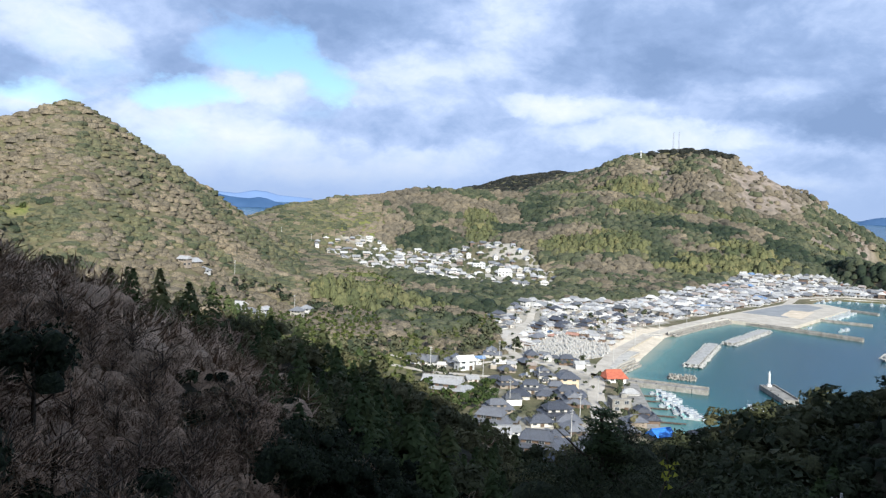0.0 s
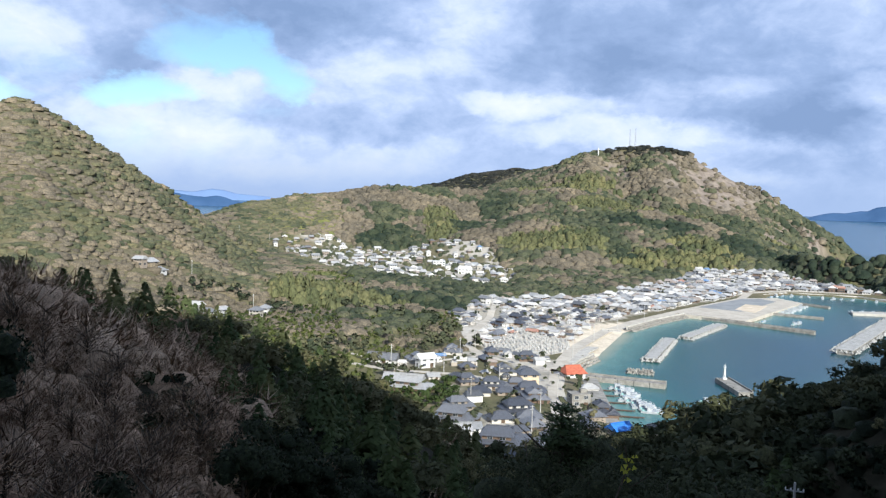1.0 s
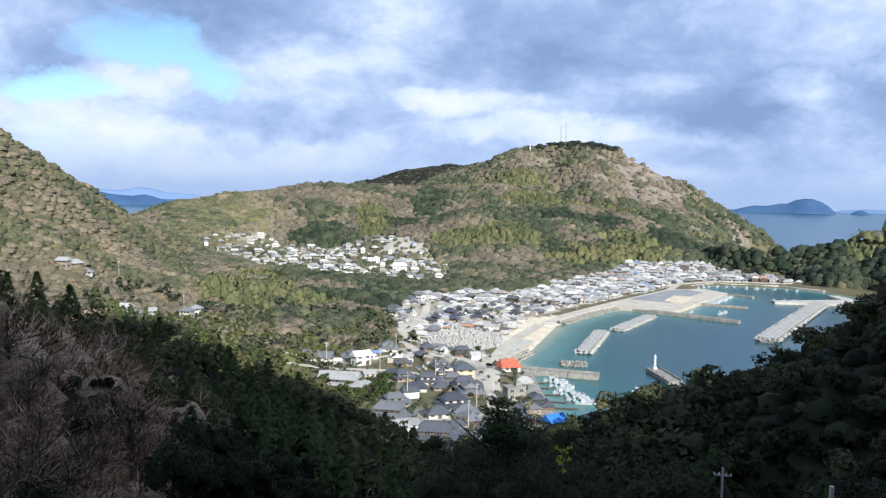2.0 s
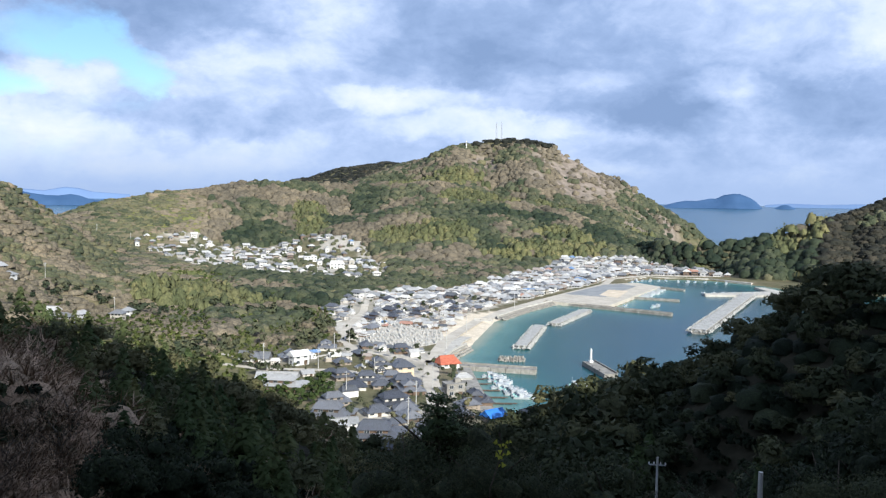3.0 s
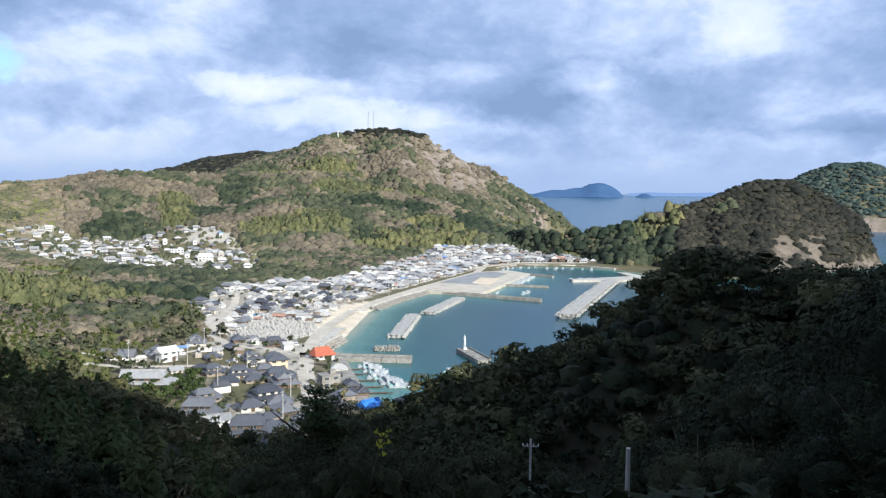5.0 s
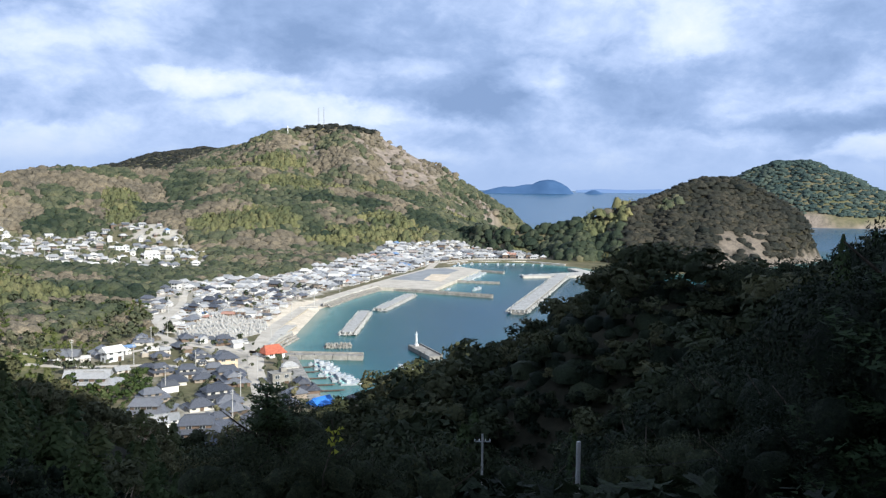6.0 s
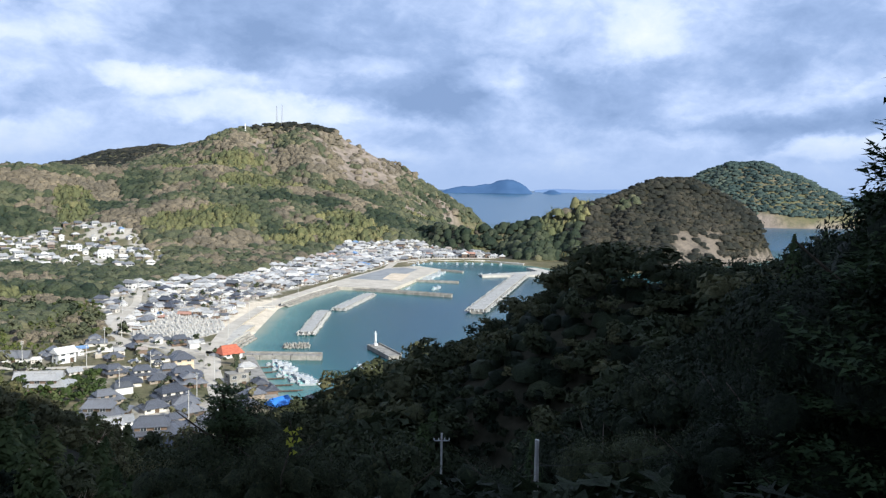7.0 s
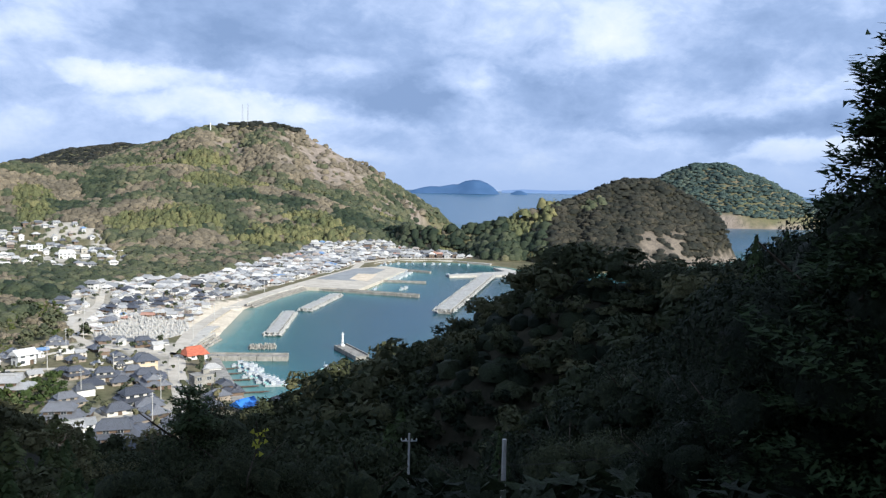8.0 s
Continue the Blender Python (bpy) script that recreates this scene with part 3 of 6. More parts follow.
az_list = np.concatenate([np.arange(-36, 60, 0.32), np.arange(60, 324, 3.0)])
ring_list = np.concatenate([np.linspace(0.02, 60, 24), np.linspace(63, 300, 64), np.linspace(304, 1150, 130), np.linspace(1160, 2000, 60), np.geomspace(2040, 4900, 16)])
gx, gy, gf = polar_grid(az_list, ring_list)
gz = land_height(gx, gy)
sd_g = coast_distance(gx, gy)
ground_mesh = quads_mesh("ground", np.stack([gx, gy, gz], 1), gf, M["ground"])
town = inside(VILLAGE, gx, gy) | inside(NEAR_VILLAGE, gx, gy)
wob = value_noise(gx, gy, 40, 3, 3)
built = np.where(inside(VILLAGE, gx, gy), 0.55 + 0.45 * (wob > 0.45), np.where(town | inside(UPPER_VILLAGE, gx, gy), smooth(0.42, 0.58, wob) * 0.8, 0.0)) * (gz < 13 + 20 * (gy > 700) * (gx < 160))
az_g, r_g = np.degrees(np.arctan2(gx, gy)), np.hypot(gx, gy)
field = smooth(0.56, 0.62, value_noise(gx, gy, 70, 21, 3)) * ((gz < 70) & (r_g > 300) & (az_g < 7) & (built == 0))
# bare rock on the steep ends of the two hills and on the quarry face
cliff = rock_at(gx, gy, gz)
attribute(ground_mesh, "built", built)
attribute(ground_mesh, "field", field)
attribute(ground_mesh, "cliff", cliff)
# near-black floor under headland and near woods: leaf litter with shade painted in
attribute(ground_mesh, "shaded_litter", smooth(32, 38, az_g) * smooth(860, 880, r_g) * smooth(1180, 1120, r_g) + smooth(300, 270, r_g) * (gz > 5) * (az_g > -60) * (az_g < 75))
attribute(ground_mesh, "beach", ((sd_g > -30) & (sd_g < 22) & (gz < 2.2) & (gx < 230) & (gy > 400) & (gy < 640)) * 1.0)
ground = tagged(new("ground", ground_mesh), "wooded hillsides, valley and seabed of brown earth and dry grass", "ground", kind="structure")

# the sea; past two kilometres it lifts slightly, as the horizon does not drop away in so short a world
w_az = np.concatenate([np.arange(-36, 62, 1.0), np.arange(62, 324, 6.0)])
w_ring = np.concatenate([np.linspace(180, 1200, 205), np.geomspace(1230, 4900, 24)])
wx, wy, wf = polar_grid(w_az, w_ring)


def sea_level(x, y):
    return 62.0 * np.clip((np.hypot(x, y) - 1900) / 3000, 0, 1) ** 1.6


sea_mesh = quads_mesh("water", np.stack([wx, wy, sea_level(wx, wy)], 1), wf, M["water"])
# Shore distance, plus a far term that reaches the painted sky-reflection blue.
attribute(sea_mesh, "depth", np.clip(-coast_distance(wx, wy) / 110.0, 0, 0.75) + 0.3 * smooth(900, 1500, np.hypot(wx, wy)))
tagged(new("water", sea_mesh), "calm teal sea, paler over the shallows by the beach, sky reflection tinted in far out", "water", kind="structure")

# ---- woods ----
RNG = np.random.default_rng(7)


def unit(v):
    return v / (np.linalg.norm(v, axis=1, keepdims=True) + 1e-9)


def cards(centres, normals, size, rng, slim=1.0, hang=None, loose=0.3, shade=None):
    """One leaf spray (a triangle) at each centre, facing roughly along its normal; it is shaded as part of the clump's rounded surface.
    Three rows a spray: place and normal."""
    n = len(centres)
    nrm = unit(normals + rng.normal(0, loose, (n, 3)))
    up = rng.normal(0, 1, (n, 3)) if hang is None else hang + rng.normal(0, 0.35, (n, 3))
    u = unit(up - nrm * np.sum(up * nrm, 1, keepdims=True))
    v = np.cross(nrm, u)
    s = size * rng.uniform(0.6, 1.3, (n, 1))
    a, b, c = centres + u * s, centres - u * s * 0.6 + v * s * 0.8 * slim, centres - u * s * 0.6 - v * s * 0.8 * slim
    soft = unit(unit(normals if shade is None else shade) + 0.35 * nrm)
    return np.concatenate([np.stack([a, b, c], 1).reshape(-1, 3), np.repeat(soft, 3, 0)], 1)


def ball(n, rng):
    p = rng.normal(0, 1, (n, 3))
    return p / np.linalg.norm(p, axis=1, keepdims=True)


def clump(centre, wide, high, rng, segs=6, rings=3, uneven=0.2, droop=0.25):
    """A lumpy rounded mass of foliage as loose triangles with the normals of its smooth surface; same rows as cards()."""
    a = np.arange(segs) * 2 * math.pi / segs + rng.uniform(0, 6)
    verts = []
    for k in range(rings):
        e = (k / rings) * math.pi / 2 - droop * (k == 0)
        r = math.cos(e) * wide * (1 + uneven * rng.uniform(-1, 1, segs))
        z = math.sin(e) * high * (1 + 0.7 * uneven * rng.uniform(-1, 1, segs))
        verts.append(np.stack([r * np.cos(a + 0.5 * k), r * np.sin(a + 0.5 * k), z], 1))
    verts = np.concatenate(verts + [np.array([[0.0, 0.0, high * rng.uniform(0.92, 1.08)]])])
    faces = []
    for k in range(rings - 1):
        for i in range(segs):
            j = (i + 1) % segs
            faces += [(k * segs + i, k * segs + j, (k + 1) * segs + i), (k * segs + j, (k + 1) * segs + j, (k + 1) * segs + i)]
    faces += [((rings - 1) * segs + i, (rings - 1) * segs + (i + 1) % segs, rings * segs) for i in range(segs)]
    faces = np.array(faces)
    t = verts[faces]
    fn = np.cross(t[:, 1] - t[:, 0], t[:, 2] - t[:, 0])
    vn = np.zeros_like(verts)
    for c in range(3):
        np.add.at(vn, faces[:, c], fn)
    vn = unit(unit(vn) + (0, 0, 0.3))
    return np.concatenate([(verts[faces] + centre).reshape(-1, 3), vn[faces].reshape(-1, 3)], 1)


def crown_points(kind, n, rng):
    """Leaf sprays of a tree one unit high, standing on z = 0."""
    if kind in ("evergreen", "citrus", "rust"):
        lobes = 6 if n < 100 else 9 if n < 1000 else 14
        c = ball(lobes, rng) * rng.uniform(0.12, 0.26, (lobes, 1)) * (1.15, 1.15, 0.85) + (0, 0, 0.62)
        c[:, 2] = np.maximum(c[:, 2], 0.34)
        k = rng.integers(0, lobes, n)
        d = ball(n, rng)
        d[:, 2] = np.abs(d[:, 2]) * 0.9 - 0.25 * rng.random(n)
        rad = rng.uniform(0.13, 0.22, lobes)[k][:, None] * rng.uniform(0.75, 1.08, (n, 1))
        p = c[k] + d * rad
        p[:, 2] *= 0.97 / p[:, 2].max()
        heart = [clump(c[i] * (1, 1, 0.97), 0.105, 0.105, rng, *((7, 3) if n > 1000 else (4, 2)), 0.3) for i in range(0, lobes, 1 if n > 1000 else 2)] if n >= 220 else []
        return np.concatenate(heart + [cards(p, d, (1.1 if n < 2500 else 0.9) / math.sqrt(n), rng, 0.6 if n >= 150 else 1.0, shade=0.8 * d + 0.6 * unit(p - (0, 0, 0.5)) + (0, 0, 0.25))])
    if kind == "dome":
        # a rounded crown that reaches the ground, as canopies do from afar, with a few loose sprays
        m = max(6, n - 30)
        d = ball(m, rng)
        d[:, 2] = np.abs(d[:, 2])
        loose = cards(d * (0.56, 0.56, 0.64) + (0, 0, 0.12), d, 0.15, rng, 0.8, None, 0.5, d + (0, 0, 0.4))
        return np.concatenate([clump((0, 0, 0.1), 0.54, 0.64, rng, 6, 3, 0.28), loose])
    if kind == "low":
        # wide, low bushes that merge into one another on a steep slope
        m = max(6, n - 30)
        d = ball(m, rng)
        d[:, 2] = np.abs(d[:, 2])
        loose = cards(d * (0.62, 0.62, 0.42) + (0, 0, 0.0), d, 0.14, rng, 0.7, None, 0.5, d + (0, 0, 0.6))
        return np.concatenate([clump((0, 0, -0.08), 0.66, 0.46, rng, 6, 3, 0.32, 0.5), loose])
    if kind == "plumes":
        # bamboo from afar: narrow arching plumes side by side
        return np.concatenate([clump((*rng.normal(0, 0.24, 2), 0.05), rng.uniform(0.22, 0.32), rng.uniform(0.5, 0.85), rng, 5, 2, 0.35, 0.0) for _ in range(3)] + [cards(np.stack([rng.normal(0, 0.3, 12), rng.normal(0, 0.3, 12), rng.uniform(0.45, 0.85, 12)], 1), ball(12, rng), 0.11, rng, 0.4, np.tile((0.0, 0.0, 1.0), (12, 1)), shade=ball(12, rng) + (0, 0, 0.8))])
    if kind == "thicket":
        # leafless brush: a soft mass of twigs with single fine shoots standing out
        m = n - 30
        d = ball(m, rng)
        d[:, 2] = np.abs(d[:, 2])
        shoots = cards(d * (0.48, 0.48, 0.56) * rng.uniform(0.8, 1.1, (m, 1)) + (0, 0, 0.1), ball(m, rng), 0.2, rng, 0.06, d + (0, 0, 0.5), shade=d + (0, 0, 0.6))
        return np.concatenate([clump((0, 0, 0.0), 0.4, 0.34, rng, 6, 3, 0.4), shoots])
    if kind == "conifer":
        z = rng.random(n) ** 1.25
        a = rng.uniform(0, 2 * math.pi, n)
        layer = 0.86 + 0.14 * np.abs(np.sin(z * 23 + a * 0.5))
        rad = 0.23 * (1 - z) ** 0.8 * layer * rng.uniform(0.55, 1.05, n)
        p = np.stack([rad * np.cos(a), rad * np.sin(a), 0.08 + 0.92 * z], 1)
        d = np.stack([np.cos(a), np.sin(a), np.full(n, 0.5)], 1)
        return cards(p, d, 0.75 / math.sqrt(n), rng, 0.7, np.stack([np.cos(a), np.sin(a), np.full(n, -0.4)], 1))
    if kind == "cedar":
        # foliage gathered along drooping, up-tipped branches
        limbs = 110
        bz = np.sort(rng.uniform(0.12, 0.97, limbs))
        ba = rng.uniform(0, 2 * math.pi, limbs)
        bl = 0.27 * (1 - bz) ** 0.65 * rng.uniform(0.55, 1.1, limbs) + 0.015
        k = rng.integers(0, limbs, n)
        t = rng.random(n) ** 0.6
        side = rng.normal(0, 0.018, n) + 0.16 * (rng.random(n) - 0.5) * bl[k]
        p = np.stack([bl[k] * t * np.cos(ba[k]) - side * np.sin(ba[k]), bl[k] * t * np.sin(ba[k]) + side * np.cos(ba[k]), bz[k] - 0.28 * bl[k] * t + 0.3 * bl[k] * t ** 3 + rng.normal(0, 0.008, n)], 1)
        out = np.stack([np.cos(ba[k]), np.sin(ba[k]), np.full(n, 0.2)], 1)
        return cards(p, np.tile((0.0, 0.0, 1.0), (n, 1)), 0.95 / math.sqrt(n), rng, 0.5, out, 0.6)
    if kind == "bamboo":
        culms = 5 if n < 100 else 12
        k = rng.integers(0, culms, n)
        base = rng.normal(0, 0.14, (culms, 2))[k]
        lean = rng.normal(0, 0.07, (culms, 2))[k]
        top = rng.uniform(0.8, 1.0, culms)[k]
        z = rng.uniform(0.25, 1.0, n)
        a = rng.uniform(0, 2 * math.pi, n)
        rad = 0.10 * np.sin(np.clip(z * 1.05, 0, 1) * math.pi * 0.93 + 0.12) * rng.uniform(0.4, 1.1, n)
        p = np.stack([base[:, 0] + lean[:, 0] * z * z * 2 + rad * np.cos(a), base[:, 1] + lean[:, 1] * z * z * 2 + rad * np.sin(a), z * top], 1)
        d = np.stack([np.cos(a), np.sin(a), np.full(n, 0.9)], 1)
        return cards(p, d, 0.8 / math.sqrt(n), rng, 0.6, np.stack([0.3 * np.cos(a), 0.3 * np.sin(a), np.full(n, 1.0)], 1))
    # bare: a haze of thin upward twigs
    d = ball(n, rng)
    d[:, 2] = np.abs(d[:, 2])
    rad = rng.uniform(0.25, 0.46, (n, 1))
    p = d * rad * (1.05, 1.05, 0.95) + (0, 0, 0.36)
    return cards(p, ball(n, rng), 2.1 / math.sqrt(n), rng, 0.12 if n < 300 else 0.07, d + (0, 0, 0.4), shade=0.7 * d + 0.5 * ball(n, rng) + (0, 0, 0.7))


def leaf_mesh(name, pts, tint, mat):
    me = quads_mesh(name, pts[:, :3], np.arange(len(pts)).reshape(-1, 3), mat, True)
    me.attributes.new("custom_normal", "FLOAT_VECTOR", "POINT").data.foreach_set("vector", np.ascontiguousarray(unit(pts[:, 3:]), np.float32).ravel())
    attribute(me, "tint", tint)
    return me


def wood_stuff(name, kind, xy, size, n, label, tint_bias=0.0, templates=6, spread=1.0, form=None, leaf=None):
    """A stretch of wood as one object: many small crowns on the ground."""
    if not len(xy):
        return
    rng = np.random.default_rng(len(xy) + n)
    temp = [crown_points(form or kind, n, rng) for _ in range(templates)]
    x, y = xy[:, 0], xy[:, 1]
    z = land_height(x, y)
    sc = size * (0.68 + 0.85 * rng.random(len(xy)) ** 2)
    if form in ("dome", "low"):
        sc *= 0.74 + 0.26 * smooth(640, 860, np.hypot(x, y))
    wide = rng.uniform(0.9, 1.25, len(xy)) * spread
    ang = rng.uniform(0, 2 * math.pi, len(xy))
    tint = np.clip(rng.normal(0.5, 0.17, len(xy)) + 0.75 * (value_noise(x, y, 48, 17, 4) - 0.5) + tint_bias, 0, 1)
    which = rng.integers(0, templates, len(xy))
    blocks, tints = [], []
    for k in range(templates):
        s = which == k
        if not s.any():
            continue
        p = temp[k][None, :, :3] * sc[s][:, None, None]
        w = wide[s][:, None]
        ca, sa = np.cos(ang[s])[:, None] * w, np.sin(ang[s])[:, None] * w
        q = np.stack([p[..., 0] * ca - p[..., 1] * sa + x[s][:, None], p[..., 0] * sa + p[..., 1] * ca + y[s][:, None], p[..., 2] + z[s][:, None] - 0.3], -1)
        nr = np.repeat(temp[k][None, :, 3:], s.sum(), 0)
        ca, sa = np.cos(ang[s])[:, None], np.sin(ang[s])[:, None]
        nr = np.stack([nr[..., 0] * ca - nr[..., 1] * sa, nr[..., 0] * sa + nr[..., 1] * ca, nr[..., 2]], -1)
        blocks.append(np.concatenate([q, nr], -1).reshape(-1, 6))
        tints.append(np.repeat(tint[s], p.shape[1]))
    ob = new(name, leaf_mesh(name, np.concatenate(blocks), np.concatenate(tints), M[leaf or kind]))
    return tagged(ob, label, "woodland", kind="stuff")


def scatter(x0, x1, y0, y1, step, rng):
    x, y = np.meshgrid(np.arange(x0, x1, step), np.arange(y0, y1, step))
    x, y = x.ravel(), y.ravel()
    return x + rng.uniform(-0.5, 0.5, x.size) * step, y + rng.uniform(-0.5, 0.5, x.size) * step


# far woods: species by slope, height and chance; slopes turned away from the bay stay thin
fx, fy = scatter(-640, 1000, 290, 2000, 5.7, RNG)
ex_, ey_ = scatter(-400, 320, 290, 760, 4.4, RNG)
beyond, within = np.hypot(fx, fy) >= 760, np.hypot(ex_, ey_) < 760
fx, fy = np.concatenate([fx[beyond], ex_[within]]), np.concatenate([fy[beyond], ey_[within]])
keep = (np.degrees(np.arctan2(fx, fy)) > -30) & (np.degrees(np.arctan2(fx, fy)) < 53)
fx, fy = fx[keep], fy[keep]
fz, f_sd = land_height(fx, fy), coast_distance(fx, fy)
f_r = np.hypot(fx, fy)
f_az = np.degrees(np.arctan2(fx, fy))
step_out = 4.0
fall = (land_height(fx * (1 + step_out / f_r), fy * (1 + step_out / f_r)) - fz) / step_out
away = fall < -0.12
in_town = inside(VILLAGE, fx, fy) | inside(NEAR_VILLAGE, fx, fy) | inside(UPPER_VILLAGE, fx, fy)
in_town &= fz < 13 + 20 * (fy > 700) * (fx < 160)
f_field = (value_noise(fx, fy, 70, 21, 3) > 0.585) & (fz < 70) & (f_az < 7)
rockface = (rock_at(fx, fy, fz) > 0.4) & (RNG.random(fx.size) < 0.85)
ok = (f_sd > 8) & ~((f_r > 1640) & (RNG.random(fx.size) < 0.35)) & ~in_town & ~(away & (RNG.random(fx.size) < 0.8)) & ~rockface & (fz > 3.2)
ok &= ~((f_r < 330) & (fz > 6) & (f_az > -12) & (f_az < 30) & (f_r < 300))
sp1, sp2 = value_noise(fx, fy, 90, 41, 4), value_noise(fx, fy, 48, 43, 4)
rnd = RNG.random(fx.size)
on_left = f_az < -4
ok &= ~(on_left & (RNG.random(fx.size) < 0.2))


def groves(x, y, spots):
    """Inside any of the ragged ovals (x, y, half width, half depth)."""
    rough = 0.9 * (value_noise(x, y, 22, 71, 3) - 0.5)
    res = np.zeros(x.shape, bool)
    for gx0, gy0, ga, gb in spots:
        res |= np.hypot((x - gx0) / ga, (y - gy0) / gb) + rough < 1
    return res


BAMBOO_SPOTS = [(51, 1150, 24, 70), (-40, 588, 42, 24), (185, 992, 58, 50), (315, 930, 75, 30), (257, 1305, 65, 50), (300, 1155, 62, 32), (405, 1138, 52, 28), (364, 982, 48, 32), (521, 1119, 50, 45), (473, 850, 32, 30), (540, 812, 42, 45)]
DARK_SPOTS = [(131, 1215, 22, 60), (5, 606, 36, 20), (30, 584, 18, 14), (95, 1140, 26, 40), (250, 960, 16, 30), (290, 1080, 30, 25), (420, 1000, 30, 40), (500, 825, 38, 50), (505, 770, 50, 34), (440, 880, 30, 30), (-20, 1090, 40, 50), (480, 950, 40, 50), (340, 1060, 40, 30)]
BARE_SPOTS = [(92, 1209, 38, 50), (150, 640, 30, 30), (224, 927, 30, 25), (-75, 1135, 40, 50), (20, 1230, 50, 40), (225, 1340, 60, 40), (-90, 540, 40, 25), (-150, 620, 70, 40), (430, 1250, 60, 50)]
in_dark = groves(fx, fy, DARK_SPOTS)
bam = groves(fx, fy, BAMBOO_SPOTS) & ~in_dark & (rnd < 0.9)
bare = ~bam & ~in_dark & ~((f_r > 1640) & (f_az < 11)) & ~((f_r > 1400) & (fz > 172)) & (groves(fx, fy, BARE_SPOTS) | (sp2 + 0.16 * (rnd - 0.5) - 0.04 * ((f_az > 4) & (fz < 95)) + 0.05 * on_left + 0.09 * ((f_r > 1300) & (fz > 95)) > 0.53)) & ~((f_az > 35.5) & (f_r < 1180))
ever = ~bam & ~bare
# headland and back ridge take leaves with shade painted in; hilltop trees are dark
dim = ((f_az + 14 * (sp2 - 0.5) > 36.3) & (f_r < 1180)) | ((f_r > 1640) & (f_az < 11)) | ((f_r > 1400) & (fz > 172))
orchard = f_field & (f_r < 900)
wood_stuff("far_bamboo_grove", "bamboo", np.stack([fx, fy], 1)[ok & bam & ~orchard], 9.5, 40, "yellow-green bamboo groves on the lower slopes", -0.05, 10, 1.25, "plumes")
wood_stuff("far_bare_wood", "bare", np.stack([fx, fy], 1)[ok & bare & ~orchard & ~on_left], 6.4, 36, "leafless grey-brown winter scrub on the hillsides", -0.05, 10, 1.3, "dome")
wood_stuff("left_hill_scrub", "bare", np.stack([fx, fy], 1)[ok & bare & ~orchard & on_left], 5.0, 36, "leafless grey-brown scrub on the hill", 0.16, 10, 1.5, "low")
wood_stuff("far_evergreen_wood", "evergreen", np.stack([fx, fy], 1)[ok & ever & ~orchard & ~dim & ~on_left], 7.4, 36, "olive and dark green evergreen woods on the hills", (0.04 - 0.34 * in_dark)[ok & ever & ~orchard & ~dim & ~on_left], 10, 1.2, "dome", "hill_evergreen")
wood_stuff("left_hill_wood", "evergreen", np.stack([fx, fy], 1)[ok & ever & ~orchard & ~dim & on_left], 4.8, 36, "muted olive green evergreen scrub on the hill", 0.22, 10, 1.5, "low", "hill_evergreen")
wood_stuff("headland_wood", "dark_shaded_wood", np.stack([fx, fy], 1)[ok & ever & dim], 6.2, 37, "dark grey-green wood on headland and far heights, cloud shade in its colour", -0.05, 10, 1.3, "low")
pick = ok & orchard & (rnd < 0.5)
wood_stuff("citrus_orchard", "citrus", np.stack([fx, fy], 1)[pick], 3.0, 30, "low green citrus trees in terraced orchards")

# orchards and gardens on the valley floor
ox, oy = scatter(-150, 60, 330, 620, 4.4, RNG)
o_az, o_r = np.degrees(np.arctan2(ox, oy)), np.hypot(ox, oy)
oz = land_height(ox, oy)
ok_o = ~inside(NEAR_VILLAGE, ox, oy) & ~inside(VILLAGE, ox, oy) & (oz < 26) & (o_az > -16) & (o_az < 6) & (o_r < 560)
patch_o = value_noise(ox, oy, 38, 55, 3)
O = np.stack([ox, oy], 1)
wood_stuff("citrus_orchard", "citrus", O[ok_o & (patch_o > 0.5)], 2.8, 44, "low green citrus trees in valley orchards")
wood_stuff("valley_scrub", "bare", O[ok_o & (patch_o < 0.42)], 4.0, 44, "leafless brown scrub between the orchards", 0.0, 6, 1.1, "dome")
wood_stuff("valley_trees", "evergreen", O[ok_o & (patch_o >= 0.42) & (patch_o <= 0.47)], 6.0, 60, "green trees between the orchards", 0.0, 6, 1.0, None, "hill_evergreen")
vx, vy = scatter(-10, 420, 245, 900, 9.5, RNG)
v_ok = (inside(VILLAGE, vx, vy) | inside(NEAR_VILLAGE, vx, vy)) & ~inside(CEMETERY, vx, vy) & (RNG.random(vx.size) < np.where(vy < 420, 0.85, 0.22))
wood_stuff("garden_trees", "evergreen", np.stack([vx, vy], 1)[v_ok], 3.6, 60, "small green garden trees between the houses", 0.1, 6, 1.0, None, "hill_evergreen")

GARDEN = [(-14, 348), (22, 351), (26, 328), (12, 300), (-4, 302), (-12, 320)]
qx_, qy_ = scatter(-16, 30, 296, 354, 3.3, RNG)
q_ok = inside(GARDEN, qx_, qy_) & (RNG.random(qx_.size) < 0.8)
wood_stuff("garden_orchard", "citrus", np.stack([qx_, qy_], 1)[q_ok], 3.4, 90, "dense green citrus trees behind the old houses", -0.45, 6, 1.1)

wx_, wy_ = scatter(-210, 170, 720, 1240, 9.0, RNG)
w_ok = inside(UPPER_VILLAGE, wx_, wy_) & (RNG.random(wx_.size) < 0.5)
wood_stuff("garden_trees", "evergreen", np.stack([wx_, wy_], 1)[w_ok], 4.6, 40, "green trees between the houses up the valley", 0.1, 6, 1.1, "dome", "hill_evergreen")

hx_, hy_ = scatter(520, 800, 560, 830, 5.0, RNG)
h_az, h_r = np.degrees(np.arctan2(hx_, hy_)), np.hypot(hx_, hy_)
h_ok = (h_az > 36) & (h_az < 48) & (h_r > 860) & (h_r < 1075) & (coast_distance(hx_, hy_) > 6)
h_ok &= rock_at(hx_, hy_, land_height(hx_, hy_)) < 0.3
